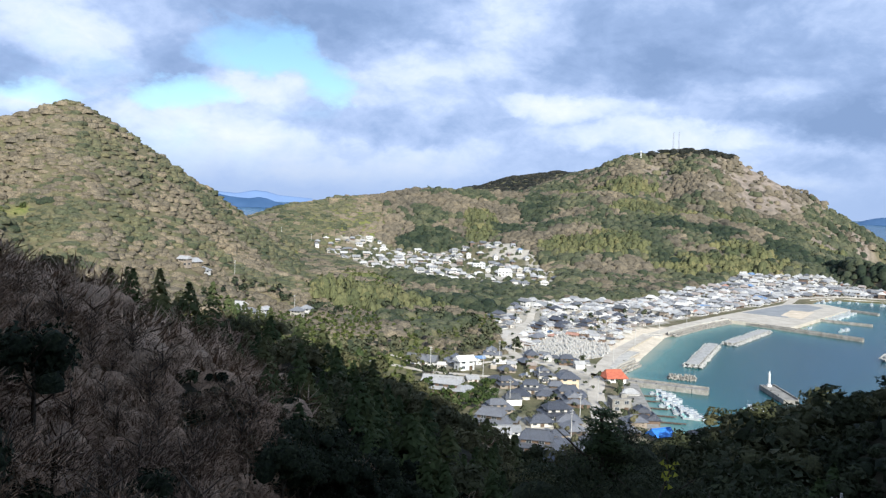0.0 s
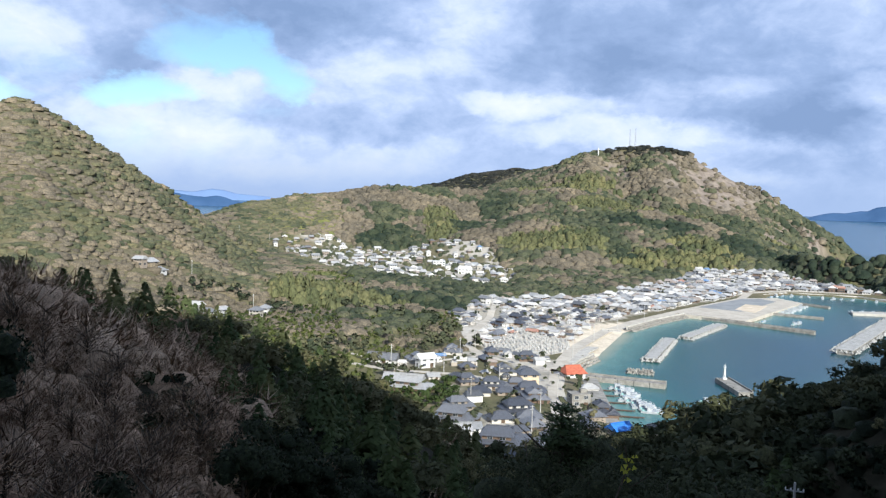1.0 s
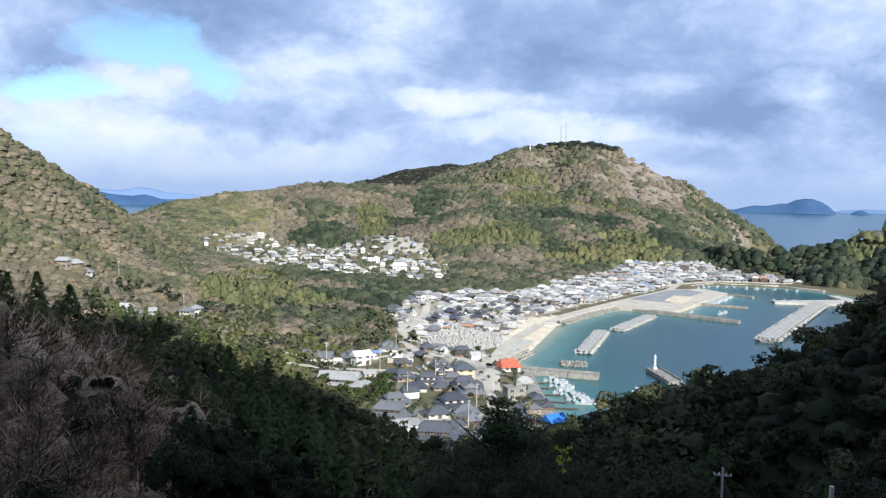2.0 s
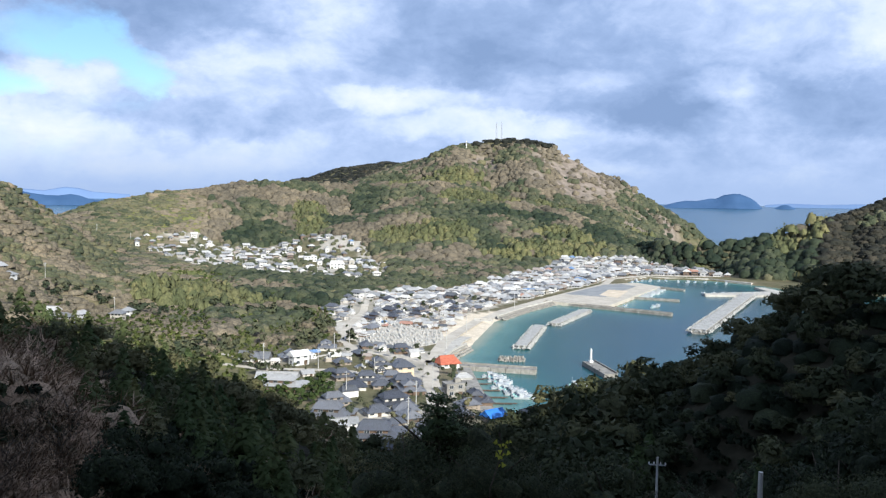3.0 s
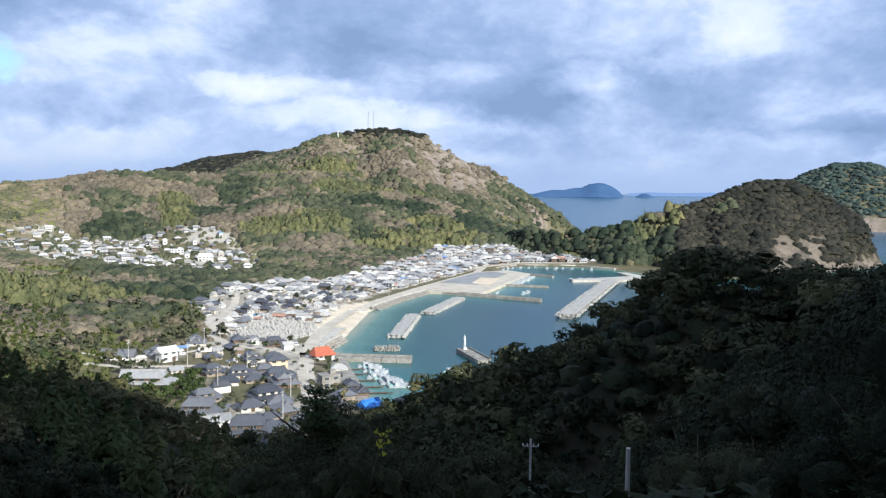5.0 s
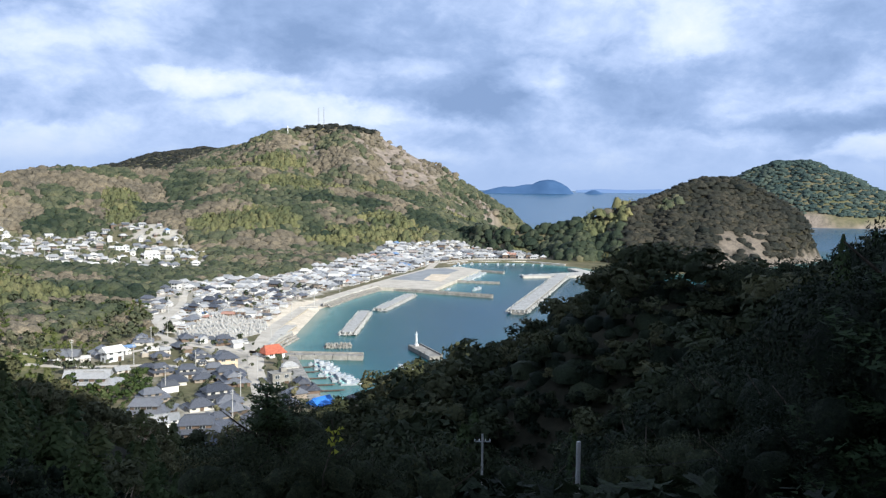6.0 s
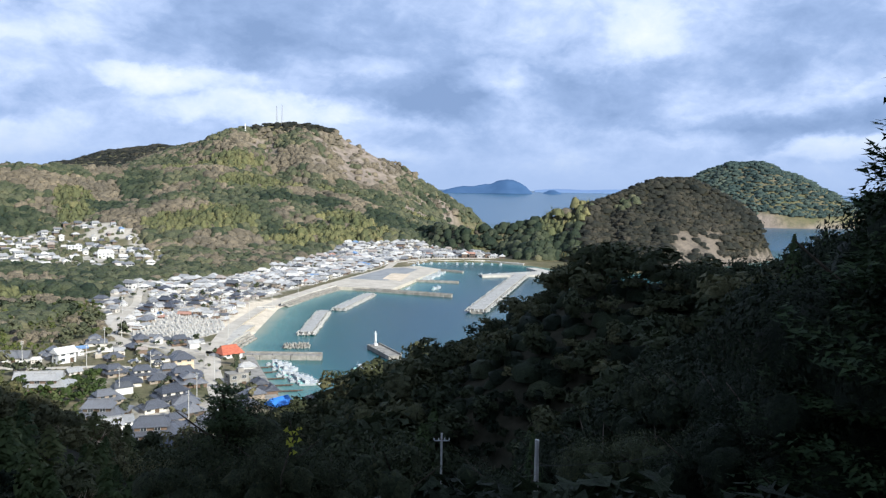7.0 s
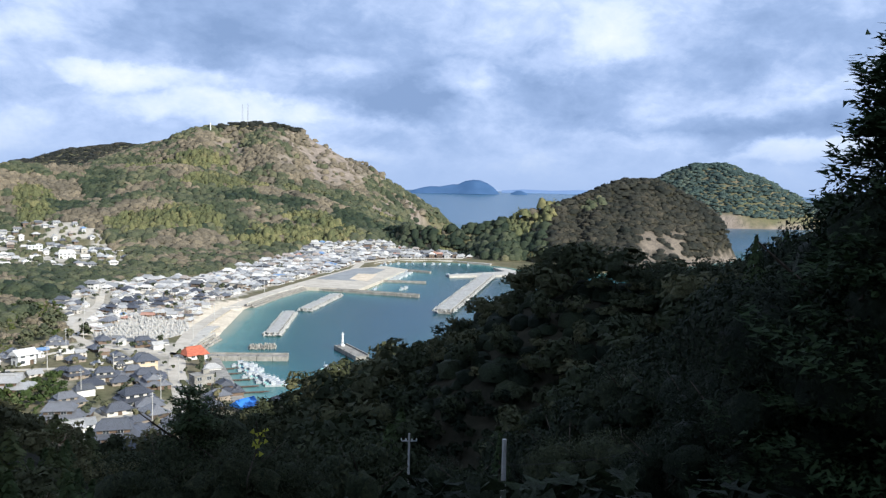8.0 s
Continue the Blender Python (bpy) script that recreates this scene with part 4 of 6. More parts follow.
wood_stuff("headland_scrub", "dark_shaded_wood", np.stack([hx_, hy_], 1)[h_ok], 4.2, 36, "low scrub between the headland trees, cloud shade in its dark colour", 0.0, 8, 1.3, "low")

# ---- mesh building ----
class Builder:
    """Collects closed pieces and links them as one mesh."""

    def __init__(self):
        self.v, self.f = [], []

    def add(self, verts, faces, m=None):
        k = len(self.v)
        self.v += [tuple(m @ Vector(p)) if m else tuple(p) for p in verts]
        self.f += [tuple(k + i for i in f) for f in faces]
        return self

    def box(self, cx, cy, cz, sx, sy, sz, turn=0.0, bevel=0.0, m=None):
        """A box standing on cz, with chamfered upright edges if bevel is set."""
        hx, hy = sx / 2, sy / 2
        if bevel:
            b = bevel
            ring = [(hx - b, -hy), (hx, -hy + b), (hx, hy - b), (hx - b, hy), (-hx + b, hy), (-hx, hy - b), (-hx, -hy + b), (-hx + b, -hy)]
        else:
            ring = [(hx, -hy), (hx, hy), (-hx, hy), (-hx, -hy)]
        c, s = math.cos(radians(turn)), math.sin(radians(turn))
        ring = [(cx + x * c - y * s, cy + x * s + y * c) for x, y in ring]
        return self.prism(ring, cz, cz + sz, m)

    def prism(self, ring, z0, z1, m=None, taper=1.0):
        n = len(ring)
        mx, my = sum(p[0] for p in ring) / n, sum(p[1] for p in ring) / n
        top = [(mx + (x - mx) * taper, my + (y - my) * taper, z1) for x, y in ring]
        faces = [tuple(range(n - 1, -1, -1)), tuple(range(n, 2 * n))] + [(i, (i + 1) % n, n + (i + 1) % n, n + i) for i in range(n)]
        return self.add([(x, y, z0) for x, y in ring] + top, faces, m)

    def tube(self, pts, radii, sides=8, m=None):
        verts, faces = [], []
        for i, (p, r) in enumerate(zip(pts, radii)):
            p = Vector(p)
            a = Vector(pts[max(i - 1, 0)])
            b = Vector(pts[min(i + 1, len(pts) - 1)])
            q = (b - a).to_track_quat("Z", "Y")
            for k in range(sides):
                t = 2 * math.pi * k / sides
                verts.append(tuple(p + q @ Vector((r * math.cos(t), r * math.sin(t), 0))))
        for i in range(len(pts) - 1):
            for k in range(sides):
                n = (k + 1) % sides
                faces.append((i * sides + k, i * sides + n, (i + 1) * sides + n, (i + 1) * sides + k))
        faces.append(tuple(range(sides - 1, -1, -1)))
        faces.append(tuple(range((len(pts) - 1) * sides, len(pts) * sides)))
        return self.add(verts, faces, m)

    def roof(self, w, d, z, rise, over=0.6, hip=0.0, thick=0.22, cx=0.0, cy=0.0):
        """A gable (hip 0), half-hipped or hipped roof with its ridge along x and some thickness; the gable ends are closed."""
        hx, hy = w / 2 + over, d / 2 + over
        rx = max(hx - hip * hy, 0.05)
        drop = rise * over / (d / 2 + over)
        low = z - drop
        top = [(-hx, -hy, low), (hx, -hy, low), (hx, hy, low), (-hx, hy, low), (-rx, 0, z + rise), (rx, 0, z + rise)]
        v = [(x + cx, y + cy, q) for x, y, q in top] + [(x + cx, y + cy, q - thick) for x, y, q in top[:4]]
        f = [(0, 1, 5, 4), (2, 3, 4, 5), (1, 2, 5), (3, 0, 4), (1, 0, 6, 7), (2, 1, 7, 8), (3, 2, 8, 9), (0, 3, 9, 6), (9, 8, 7, 6)]
        self.add(v, f)
        # ridge cap
        return self.box(cx, cy, z + rise - 0.05, 2 * rx + 0.1, 0.36, 0.28)

    def mesh(self, name, mat, smooth_faces=False):
        return mesh_of(name, self.v, self.f, mat, smooth_faces)


def part(name, shape, mat, parent, label=""):
    """Links a shape as one mesh object under a thing or a part."""
    me = shape if isinstance(shape, bpy.types.Mesh) else shape.mesh(name, mat)
    ob = new(name, me)
    ob.parent = parent
    return tagged(ob, label)


def thing(name, label, category, group="", m=None):
    ob = new(name)
    ob.empty_display_size = 0.3
    if m:
        ob.matrix_basis = m
    return tagged(ob, label, category, group)


def stand(x, y, turn=0.0, dz=0.0, scale=1.0):
    return pose(x, y, height_at(x, y) + dz, 0, 0, turn) @ Matrix.Diagonal((scale, scale, scale, 1))


# ---- harbour ----
def strip(name, pts, width, mat, label, thick=0.35, lift=0.12, category="road", kind="structure", level=None):
    """A paved strip along a line, lying on the ground, with its edges closed."""
    fine = []
    for (ax, ay), (bx, by) in zip(pts, pts[1:]):
        n = max(2, int(math.hypot(bx - ax, by - ay) / 5))
        fine += [(ax + (bx - ax) * i / n, ay + (by - ay) * i / n) for i in range(n)]
    fine.append(pts[-1])
    verts, faces = [], []
    for i, (x, y) in enumerate(fine):
        ax, ay = fine[max(i - 1, 0)]
        bx, by = fine[min(i + 1, len(fine) - 1)]
        ln = math.hypot(bx - ax, by - ay)
        nx, ny = -(by - ay) / ln, (bx - ax) / ln
        z = level if level is not None else max(height_at(x + nx * s * width / 2, y + ny * s * width / 2) for s in (-1, 0, 1)) + lift
        for s, q in ((-1, z), (1, z), (1, z - thick), (-1, z - thick)):
            verts.append((x + nx * s * width / 2, y + ny * s * width / 2, q))
    for i in range(len(fine) - 1):
        a, b = 4 * i, 4 * i + 4
        for k in range(4):
            faces.append((a + k, b + k, b + (k + 1) % 4, a + (k + 1) % 4))
    faces += [(0, 1, 2, 3), tuple(4 * (len(fine) - 1) + k for k in (3, 2, 1, 0))]
    return tagged(new(name, mesh_of(name, verts, faces, mat)), label, category, kind=kind)


BEACH_ROAD = [(60, 262), (60, 300), (66, 345), (74, 384), (82, 412), (92, 440), (104, 468), (130, 520), (160, 560), (203, 612), (240, 655), (300, 722), (330, 775), (380, 806), (450, 790)]
strip("road", BEACH_ROAD, 7.0, M["track"], "pale concrete road along the beach and harbour")
strip("road", [(74, 384), (60, 400), (42, 420), (36, 450), (44, 500), (60, 560), (70, 620)], 5.0, M["track"], "narrow pale concrete village road beside the graves")
strip("road", [(60, 345), (30, 372), (-5, 380), (-40, 400)], 4.0, M["track"], "narrow pale lane past the valley houses")
strip("road", [(42, 420), (20, 405), (0, 398), (-25, 415)], 3.0, M["track"], "narrow pale farm lane between orchards")
strip("promenade", [(136, 528), (164, 563), (201, 606)], 8.0, M["concrete"], "pale concrete apron above the stone revetment", 0.8, 0.05, "pavement")
strip("promenade", [(80, 398), (87, 416), (97, 442), (106, 460)], 11.0, M["concrete"], "wide pale concrete apron above the beach", 0.8, 0.05, "pavement")


def slab(name, poly, top, bottom, mat, label, category, kind=""):
    return tagged(new(name, Builder().prism(poly, bottom, top).mesh(name, mat)), label, category, kind=kind)


slab("pavement", [(205, 606), (243, 575), (345, 700), (338, 735), (300, 725), (240, 660)], 2.5, -2.0, M["track"], "pale concrete reclaimed quay beside the jetty", "pavement", "structure")
slab("pavement", [(236, 650), (262, 628), (324, 704), (318, 724), (300, 720)], 2.62, 2.3, M["pale_lot"], "grey paved parking ground on the quay", "pavement", "structure")
slab("pavement", [(270, 622), (282, 640), (300, 668), (286, 678), (262, 640)], 2.66, 2.3, M["sand"], "bare sandy patch of the quay ground", "pavement", "structure")
slab("quay", [(72, 288), (80, 290), (83, 316), (90, 372), (90, 380), (78, 384), (72, 320)], 1.6, -3.0, M["old_concrete"], "grey concrete quay along the small boat basin", "quay", "structure")
slab("quay", [(358, 642), (432, 628), (440, 640), (444, 690), (436, 694), (428, 660), (362, 652)], 1.9, -3.0, M["concrete"], "pale concrete mole with moored boats", "quay", "structure")
slab("quay", [(340, 770), (378, 796), (436, 776), (455, 730), (462, 735), (445, 785), (378, 812), (335, 782)], 1.8, -2.0, M["concrete"], "pale concrete harbour edge by the far shore", "quay", "structure")


def sea_wall(pts, label):
    """A sloped revetment of single stones under the promenade."""
    wall = thing("sea_wall", label, "sea wall", m=pose(*pts[0], 0))
    x0, y0 = pts[0]
    cap = Builder()
    stone = Builder()
    stone.add([(-.9, -.6, 0), (.8, -.7, 0), (.9, .7, 0), (-.8, .6, 0), (-.55, -.4, .8), (.5, -.4, .9), (.5, .4, .8), (-.5, .4, .95)],
              [(3, 2, 1, 0), (4, 5, 6, 7), (0, 1, 5, 4), (1, 2, 6, 5), (2, 3, 7, 6), (3, 0, 4, 7)])
    stone_mesh = stone.mesh("stone", M["old_concrete"])
    rng = random.Random(3)
    for (ax, ay), (bx, by) in zip(pts, pts[1:]):
        ln = math.hypot(bx - ax, by - ay)
        ang = math.degrees(math.atan2(by - ay, bx - ax))
        cap.box((ax + bx) / 2 - x0, (ay + by) / 2 - y0, 1.2, ln, 1.0, 2.4, ang)
        nx, ny = (by - ay) / ln, -(bx - ax) / ln
        for i in range(int(ln / 2.1)):
            for row in range(3):
                t = (i + 0.5 * (row % 2) + 0.3) * 2.1 / ln
                s = new("stone", stone_mesh)
                s.parent = wall
                s.matrix_basis = pose(ax + (bx - ax) * t + nx * (1.2 + 1.5 * row) - x0, ay + (by - ay) * t + ny * (1.2 + 1.5 * row) - y0, 1.9 - 0.9 * row, rng.uniform(-12, 12), rng.uniform(-12, 12), ang + rng.uniform(-40, 40))
    part("cap", cap, M["concrete"], wall, "pale concrete cap")
    return wall


sea_wall([(84, 398), (89, 409), (101, 428)], "sloping revetment of grey armour stones under a concrete cap")
sea_wall([(146, 529), (176, 568), (210, 605)], "low stone revetment with pale concrete cap above the beach")


def tetrapod_mesh(mat):
    b = Builder()
    legs = [Vector((0, 0, 1))] + [Vector((math.cos(a) * 0.94, math.sin(a) * 0.94, -0.33)) for a in (0.3, 2.39, 4.49)]
    for d in legs:
        b.tube([(0, 0, 0), tuple(d * 1.35)], [0.55, 0.36], 6)
    return b.mesh("tetrapod", M[mat])


TETRAPOD, OLD_TETRAPOD = tetrapod_mesh("tetrapod"), tetrapod_mesh("old_concrete")


def breakwater(name, a, b, width, top, rows, label, step=2.3, deck=True, mat="concrete", side_only=False):
    """A breakwater from a to b: a core with a deck, and concrete tetrapods laid against it."""
    (ax, ay), (bx, by) = a, b
    ln, ang = math.hypot(bx - ax, by - ay), math.degrees(math.atan2(by - ay, bx - ax))
    bw = thing(name, label, "breakwater", m=pose(ax, ay, 0, 0, 0, ang))
    if deck:
        part("core", Builder().box(ln / 2, 0, -3.0, ln, width * 0.6, top + 2.2, 0, 0.4), M["old_concrete"], bw)
        slabs = max(4, int(ln / 7))
        slab_mesh = Builder().box(0, 0, top - 0.49, ln / slabs - 0.12, width * (0.74 if side_only else 0.4), 0.5, 0, 0.25).mesh("deck_slab", M[mat])
        for i in range(slabs):
            o = new("deck_slab", slab_mesh)
            o.parent, o.location = bw, ((i + 0.5) * ln / slabs, 0, 0.07 * math.sin(i * 2.3))
    rng = random.Random(int(ax))
    n = int(ln / step)
    for i in range(n + 1):
        for r in range(rows):
            if side_only and 0 < r < rows - 1 and 0 < i < n:
                continue
            y = (r / max(rows - 1, 1) - 0.5) * width
            t = new("tetrapod", TETRAPOD if deck else OLD_TETRAPOD)
            t.parent = bw
            t.matrix_basis = pose(i * step + rng.uniform(-.4, .4), y + rng.uniform(-.4, .4), (top - 0.6 if not deck else top - 1.3 if side_only else top - 0.7) + rng.uniform(-.35, .25), rng.uniform(-25, 25), rng.uniform(-25, 25), rng.uniform(0, 360))
    return bw


breakwater("breakwater", (130, 424), (163, 494), 8.0, 2.2, 4, "detached breakwater heaped with pale concrete tetrapods", 2.1, True, "tetrapod", True)
breakwater("breakwater", (175, 501), (221, 563), 8.0, 2.0, 4, "detached breakwater with a pale deck and tetrapods", 2.3, True, "tetrapod", True)
breakwater("breakwater", (252, 459), (393, 634), 13.0, 3.2, 6, "long massive breakwater of pale concrete with armoured sides", 3.0, True, "tetrapod", True)
breakwater("tetrapod_heap", (111, 397), (122, 394), 6.5, 1.1, 5, "small heap of weathered tetrapods in shallow water", 1.4, False)


def block_pier(name, a, b, width, top, label, mat="old_concrete"):
    (ax, ay), (bx, by) = a, b
    ln, ang = math.hypot(bx - ax, by - ay), math.degrees(math.atan2(by - ay, bx - ax))
    p = thing(name, label, "pier", m=pose(ax, ay, 0, 0, 0, ang))
    n = max(2, int(ln / 6))
    body = Builder().box(0, 0, -4.0, ln / n - 0.08, width, top + 4.0, 0, 0.25).mesh("block", M[mat])
    for i in range(n):
        o = new("block", body)
        o.parent, o.location = p, ((i + 0.5) * ln / n, 0, -0.03 * (i % 2))
    par = Builder().box(ln / 2, width / 2 - 0.35, top - 0.05, ln - 0.4, 0.5, 0.7)
    part("parapet", par, M[mat], p)
    for k in range(int(ln / 9)):
        part("bollard", Builder().tube([(4 + k * 9, -width / 2 + 0.6, top - 0.04), (4 + k * 9, -width / 2 + 0.6, top + 0.45), (4 + k * 9, -width / 2 + 0.6, top + 0.5)], [0.18, 0.16, 0.24]), M["black"], p)
    return p


block_pier("pier", (87, 378), (119, 363), 5.5, 2.2, "weathered grey concrete pier beside the boat basin")
block_pier("jetty", (206, 612), (273, 534), 3.0, 1.9, "long narrow concrete jetty off the quay")
block_pier("pier", (150.5, 379), (149.6, 349), 6.5, 2.0, "short concrete pier that carries the white harbour light")
block_pier("pier", (128, 522), (140, 520), 5.0, 1.6, "small concrete boat ramp by the beach", "concrete")
block_pier("jetty", (345, 707), (360, 682), 3.0, 1.4, "short concrete jetty inside the far basin")
block_pier("jetty", (286, 634), (318, 610), 2.6, 1.2, "floating landing stage beside the parking quay")


def lighthouse(x, y, z):
    t = thing("harbour_light", "slender white harbour light with gallery and lantern", "lighthouse", m=pose(x, y, z))
    part("plinth", Builder().box(0, 0, -0.05, 2.0, 2.0, 0.8, 0, 0.25), M["white"], t)
    part("tower", Builder().tube([(0, 0, 0.7), (0, 0, 1.6), (0, 0, 5.4)], [0.82, 0.62, 0.44], 16), M["white"], t)
    part("gallery", Builder().tube([(0, 0, 5.35), (0, 0, 5.45), (0, 0, 5.6)], [0.5, 0.72, 0.72], 16), M["white"], t)
    lan = part("lantern", Builder().tube([(0, 0, 5.55), (0, 0, 6.4), (0, 0, 6.5), (0, 0, 6.9)], [0.3, 0.3, 0.4, 0.1], 12), M["white"], t)
    part("finial", Builder().tube([(0, 0, 6.85), (0, 0, 7.5)], [0.05, 0.03], 6), M["metal"], lan)
    for k in range(8):
        a = k * math.pi / 4
        part("rail_post", Builder().tube([(0.67 * math.cos(a), 0.67 * math.sin(a), 5.55), (0.67 * math.cos(a), 0.67 * math.sin(a), 6.2)], [0.03, 0.03], 5), M["white"], t)
    part("door", Builder().box(0, -0.66, 0.75, 0.6, 0.2, 1.5), M["metal"], t)
    return t


lighthouse(150.4, 375.8, 2.0)


def boat(label, hull_mat, deck_mat, long=9.0, cabin=True):
    t = thing("fishing_boat", label, "boat", "boats in the harbour")
    hw = long * 0.14
    st = [(-0.5, 0.85, 0.75), (-0.25, 1.0, 0.8), (0.1, 1.0, 0.9), (0.35, 0.7, 1.15), (0.5, 0.06, 1.5)]
    v, f = [], []
    for sx, w, h in st:
        v += [(sx * long, -hw * w, h), (sx * long, -hw * w * 0.72, -0.25), (sx * long, hw * w * 0.72, -0.25), (sx * long, hw * w, h), (sx * long, hw * w * 0.86, h), (sx * long, -hw * w * 0.86, h)]
    for i in range(4):
        for k in range(6):
            f.append((6 * i + k, 6 * i + (k + 1) % 6, 6 * i + 6 + (k + 1) % 6, 6 * i + 6 + k))
    f += [(5, 4, 3, 2, 1, 0), (24, 25, 26, 27, 28, 29)]
    part("hull", mesh_of("hull", v, f, hull_mat), None, t)
    part("deck", Builder().box(-0.06 * long, 0, 0.45, 0.8 * long, hw * 1.62, 0.36, 0, 0.2), deck_mat, t)
    if cabin:
        cab = part("wheelhouse", Builder().box(-0.12 * long, 0, 0.78, 0.22 * long, hw * 1.15, 1.5, 0, 0.12), M["hull"], t)
        part("window", Builder().box(-0.005 * long, 0, 1.5, 0.06, hw * 0.95, 0.5), M["glass"], cab)
        part("roof", Builder().box(-0.12 * long, 0, 2.27, 0.27 * long, hw * 1.35, 0.12, 0, 0.1), M["hull"], cab)
    part("mast", Builder().tube([(-0.24 * long, 0, 0.7), (-0.24 * long, 0, 4.2)], [0.06, 0.04], 6), M["metal"], t)
    part("rail", Builder().tube([(0.12 * long, -hw * 0.85, 1.0), (0.12 * long, -hw * 0.85, 1.5), (0.46 * long, -0.1, 1.95), (0.46 * long, 0.1, 1.95), (0.12 * long, hw * 0.85, 1.5), (0.12 * long, hw * 0.85, 1.0)], [0.035] * 6, 5), M["metal"], t)
    part("engine_box", Builder().box(-0.4 * long, 0, 0.79, 0.1 * long, hw * 0.7, 0.55, 0, 0.08), deck_mat, t)
    return t


BOATS = [boat("white fishing boat with wheelhouse moored in the harbour", M["hull"], M["boat_grey"], 9.5), boat("white fishing boat with pale green deck, moored", M["hull"], M["boat_green"], 8.5),
         boat("small open white boat with blue deck, moored", M["hull"], M["boat_blue"], 6.5, False)]
spots = []
rb = random.Random(11)
for i in range(6):
    spots.append((97 + 0.2 * i + rb.uniform(-1, 1), 358.5 - i * 3.3, -12 + rb.uniform(-4, 4), i % 3))
for i in range(7):
    spots.append((96 + 0.6 * i + rb.uniform(-1, 1), 336 - i * 3.1, -12 + rb.uniform(-4, 4), (i + i // 2) % 2))
spots += [(128, 336, 15, 1), (131, 333, 20, 0)]
for i in range(10):
    spots.append((302 + i * 4.4 + rb.uniform(-1, 1), 640 + i * 5.6, -35 + rb.uniform(-8, 8), rb.choice((0, 1, 2))))
for i in range(9):
    spots.append((364 + i * 8.5, 656 - i * 1.5 + rb.uniform(-1, 1), 80 + rb.uniform(-6, 6), rb.choice((0, 1, 2))))
for i in range(12):
    spots.append((346 + i * 8.0, 762 + 6 * math.sin(i) + 3.0 * i * (i < 6) - 1.5 * i * (i > 6), 60 + rb.uniform(-20, 20), rb.choice((0, 2, 2))))
spots += [(286, 583, 45, 0), (280, 578, 45, 1), (262, 588, 40, 2)]
used = set()
for x, y, a, k in spots:
    m = pose(x, y, 0.05, 0, 0, a)
    if k not in used:
        used.add(k)
        BOATS[k].matrix_basis = m
    else:
        copy_thing(BOATS[k], m)


def pontoon(x, y, a, ln):
    p = thing("mooring_pontoon", "dark narrow floating mooring pontoon at the quay", "pontoon", "pontoons", pose(x, y, 0.3, 0, 0, a))
    for i in range(int(ln / 3)):
        part("float", Builder().box(1.5 + 3 * i, 0, -0.5, 2.8, 1.1, 0.55, 0, 0.1), M["black"], p)
    part("walkway", Builder().box(ln / 2, 0, 0.06, ln, 1.2, 0.12), M["wood"], p)


for x, y, a, ln in [(83, 356, -10, 11), (82, 346, -10, 11), (81, 334, -12, 12), (80, 322, -12, 13), (80, 312, -12, 14)]:
    pontoon(x, y, a, ln)


# ---- houses ----
def window(parent, x, y, z, w, h, turn, bars=True):
    if not bars:
        pane = part("window", Builder().box(0, 0, 0, w, 0.08, h).box(0, 0, h, w + 0.14, 0.3, 0.09), M["glass"], parent)
        pane.matrix_basis = pose(x, y, z, 0, 0, turn)
        return
    pane = part("window", Builder().box(0, 0, 0, w, 0.08, h), M["glass"], parent)
    pane.matrix_basis = pose(x, y, z, 0, 0, turn)
    fr = Builder()
    for dx in (-w / 2, 0, w / 2):
        fr.box(dx, 0, -0.06, 0.09, 0.16, h + 0.12)
    fr.box(0, 0, h - 0.01, w + 0.14, 0.15, 0.09).box(0, 0, -0.1, w + 0.2, 0.24, 0.09)
    part("window_frame", fr, M["metal"], pane)


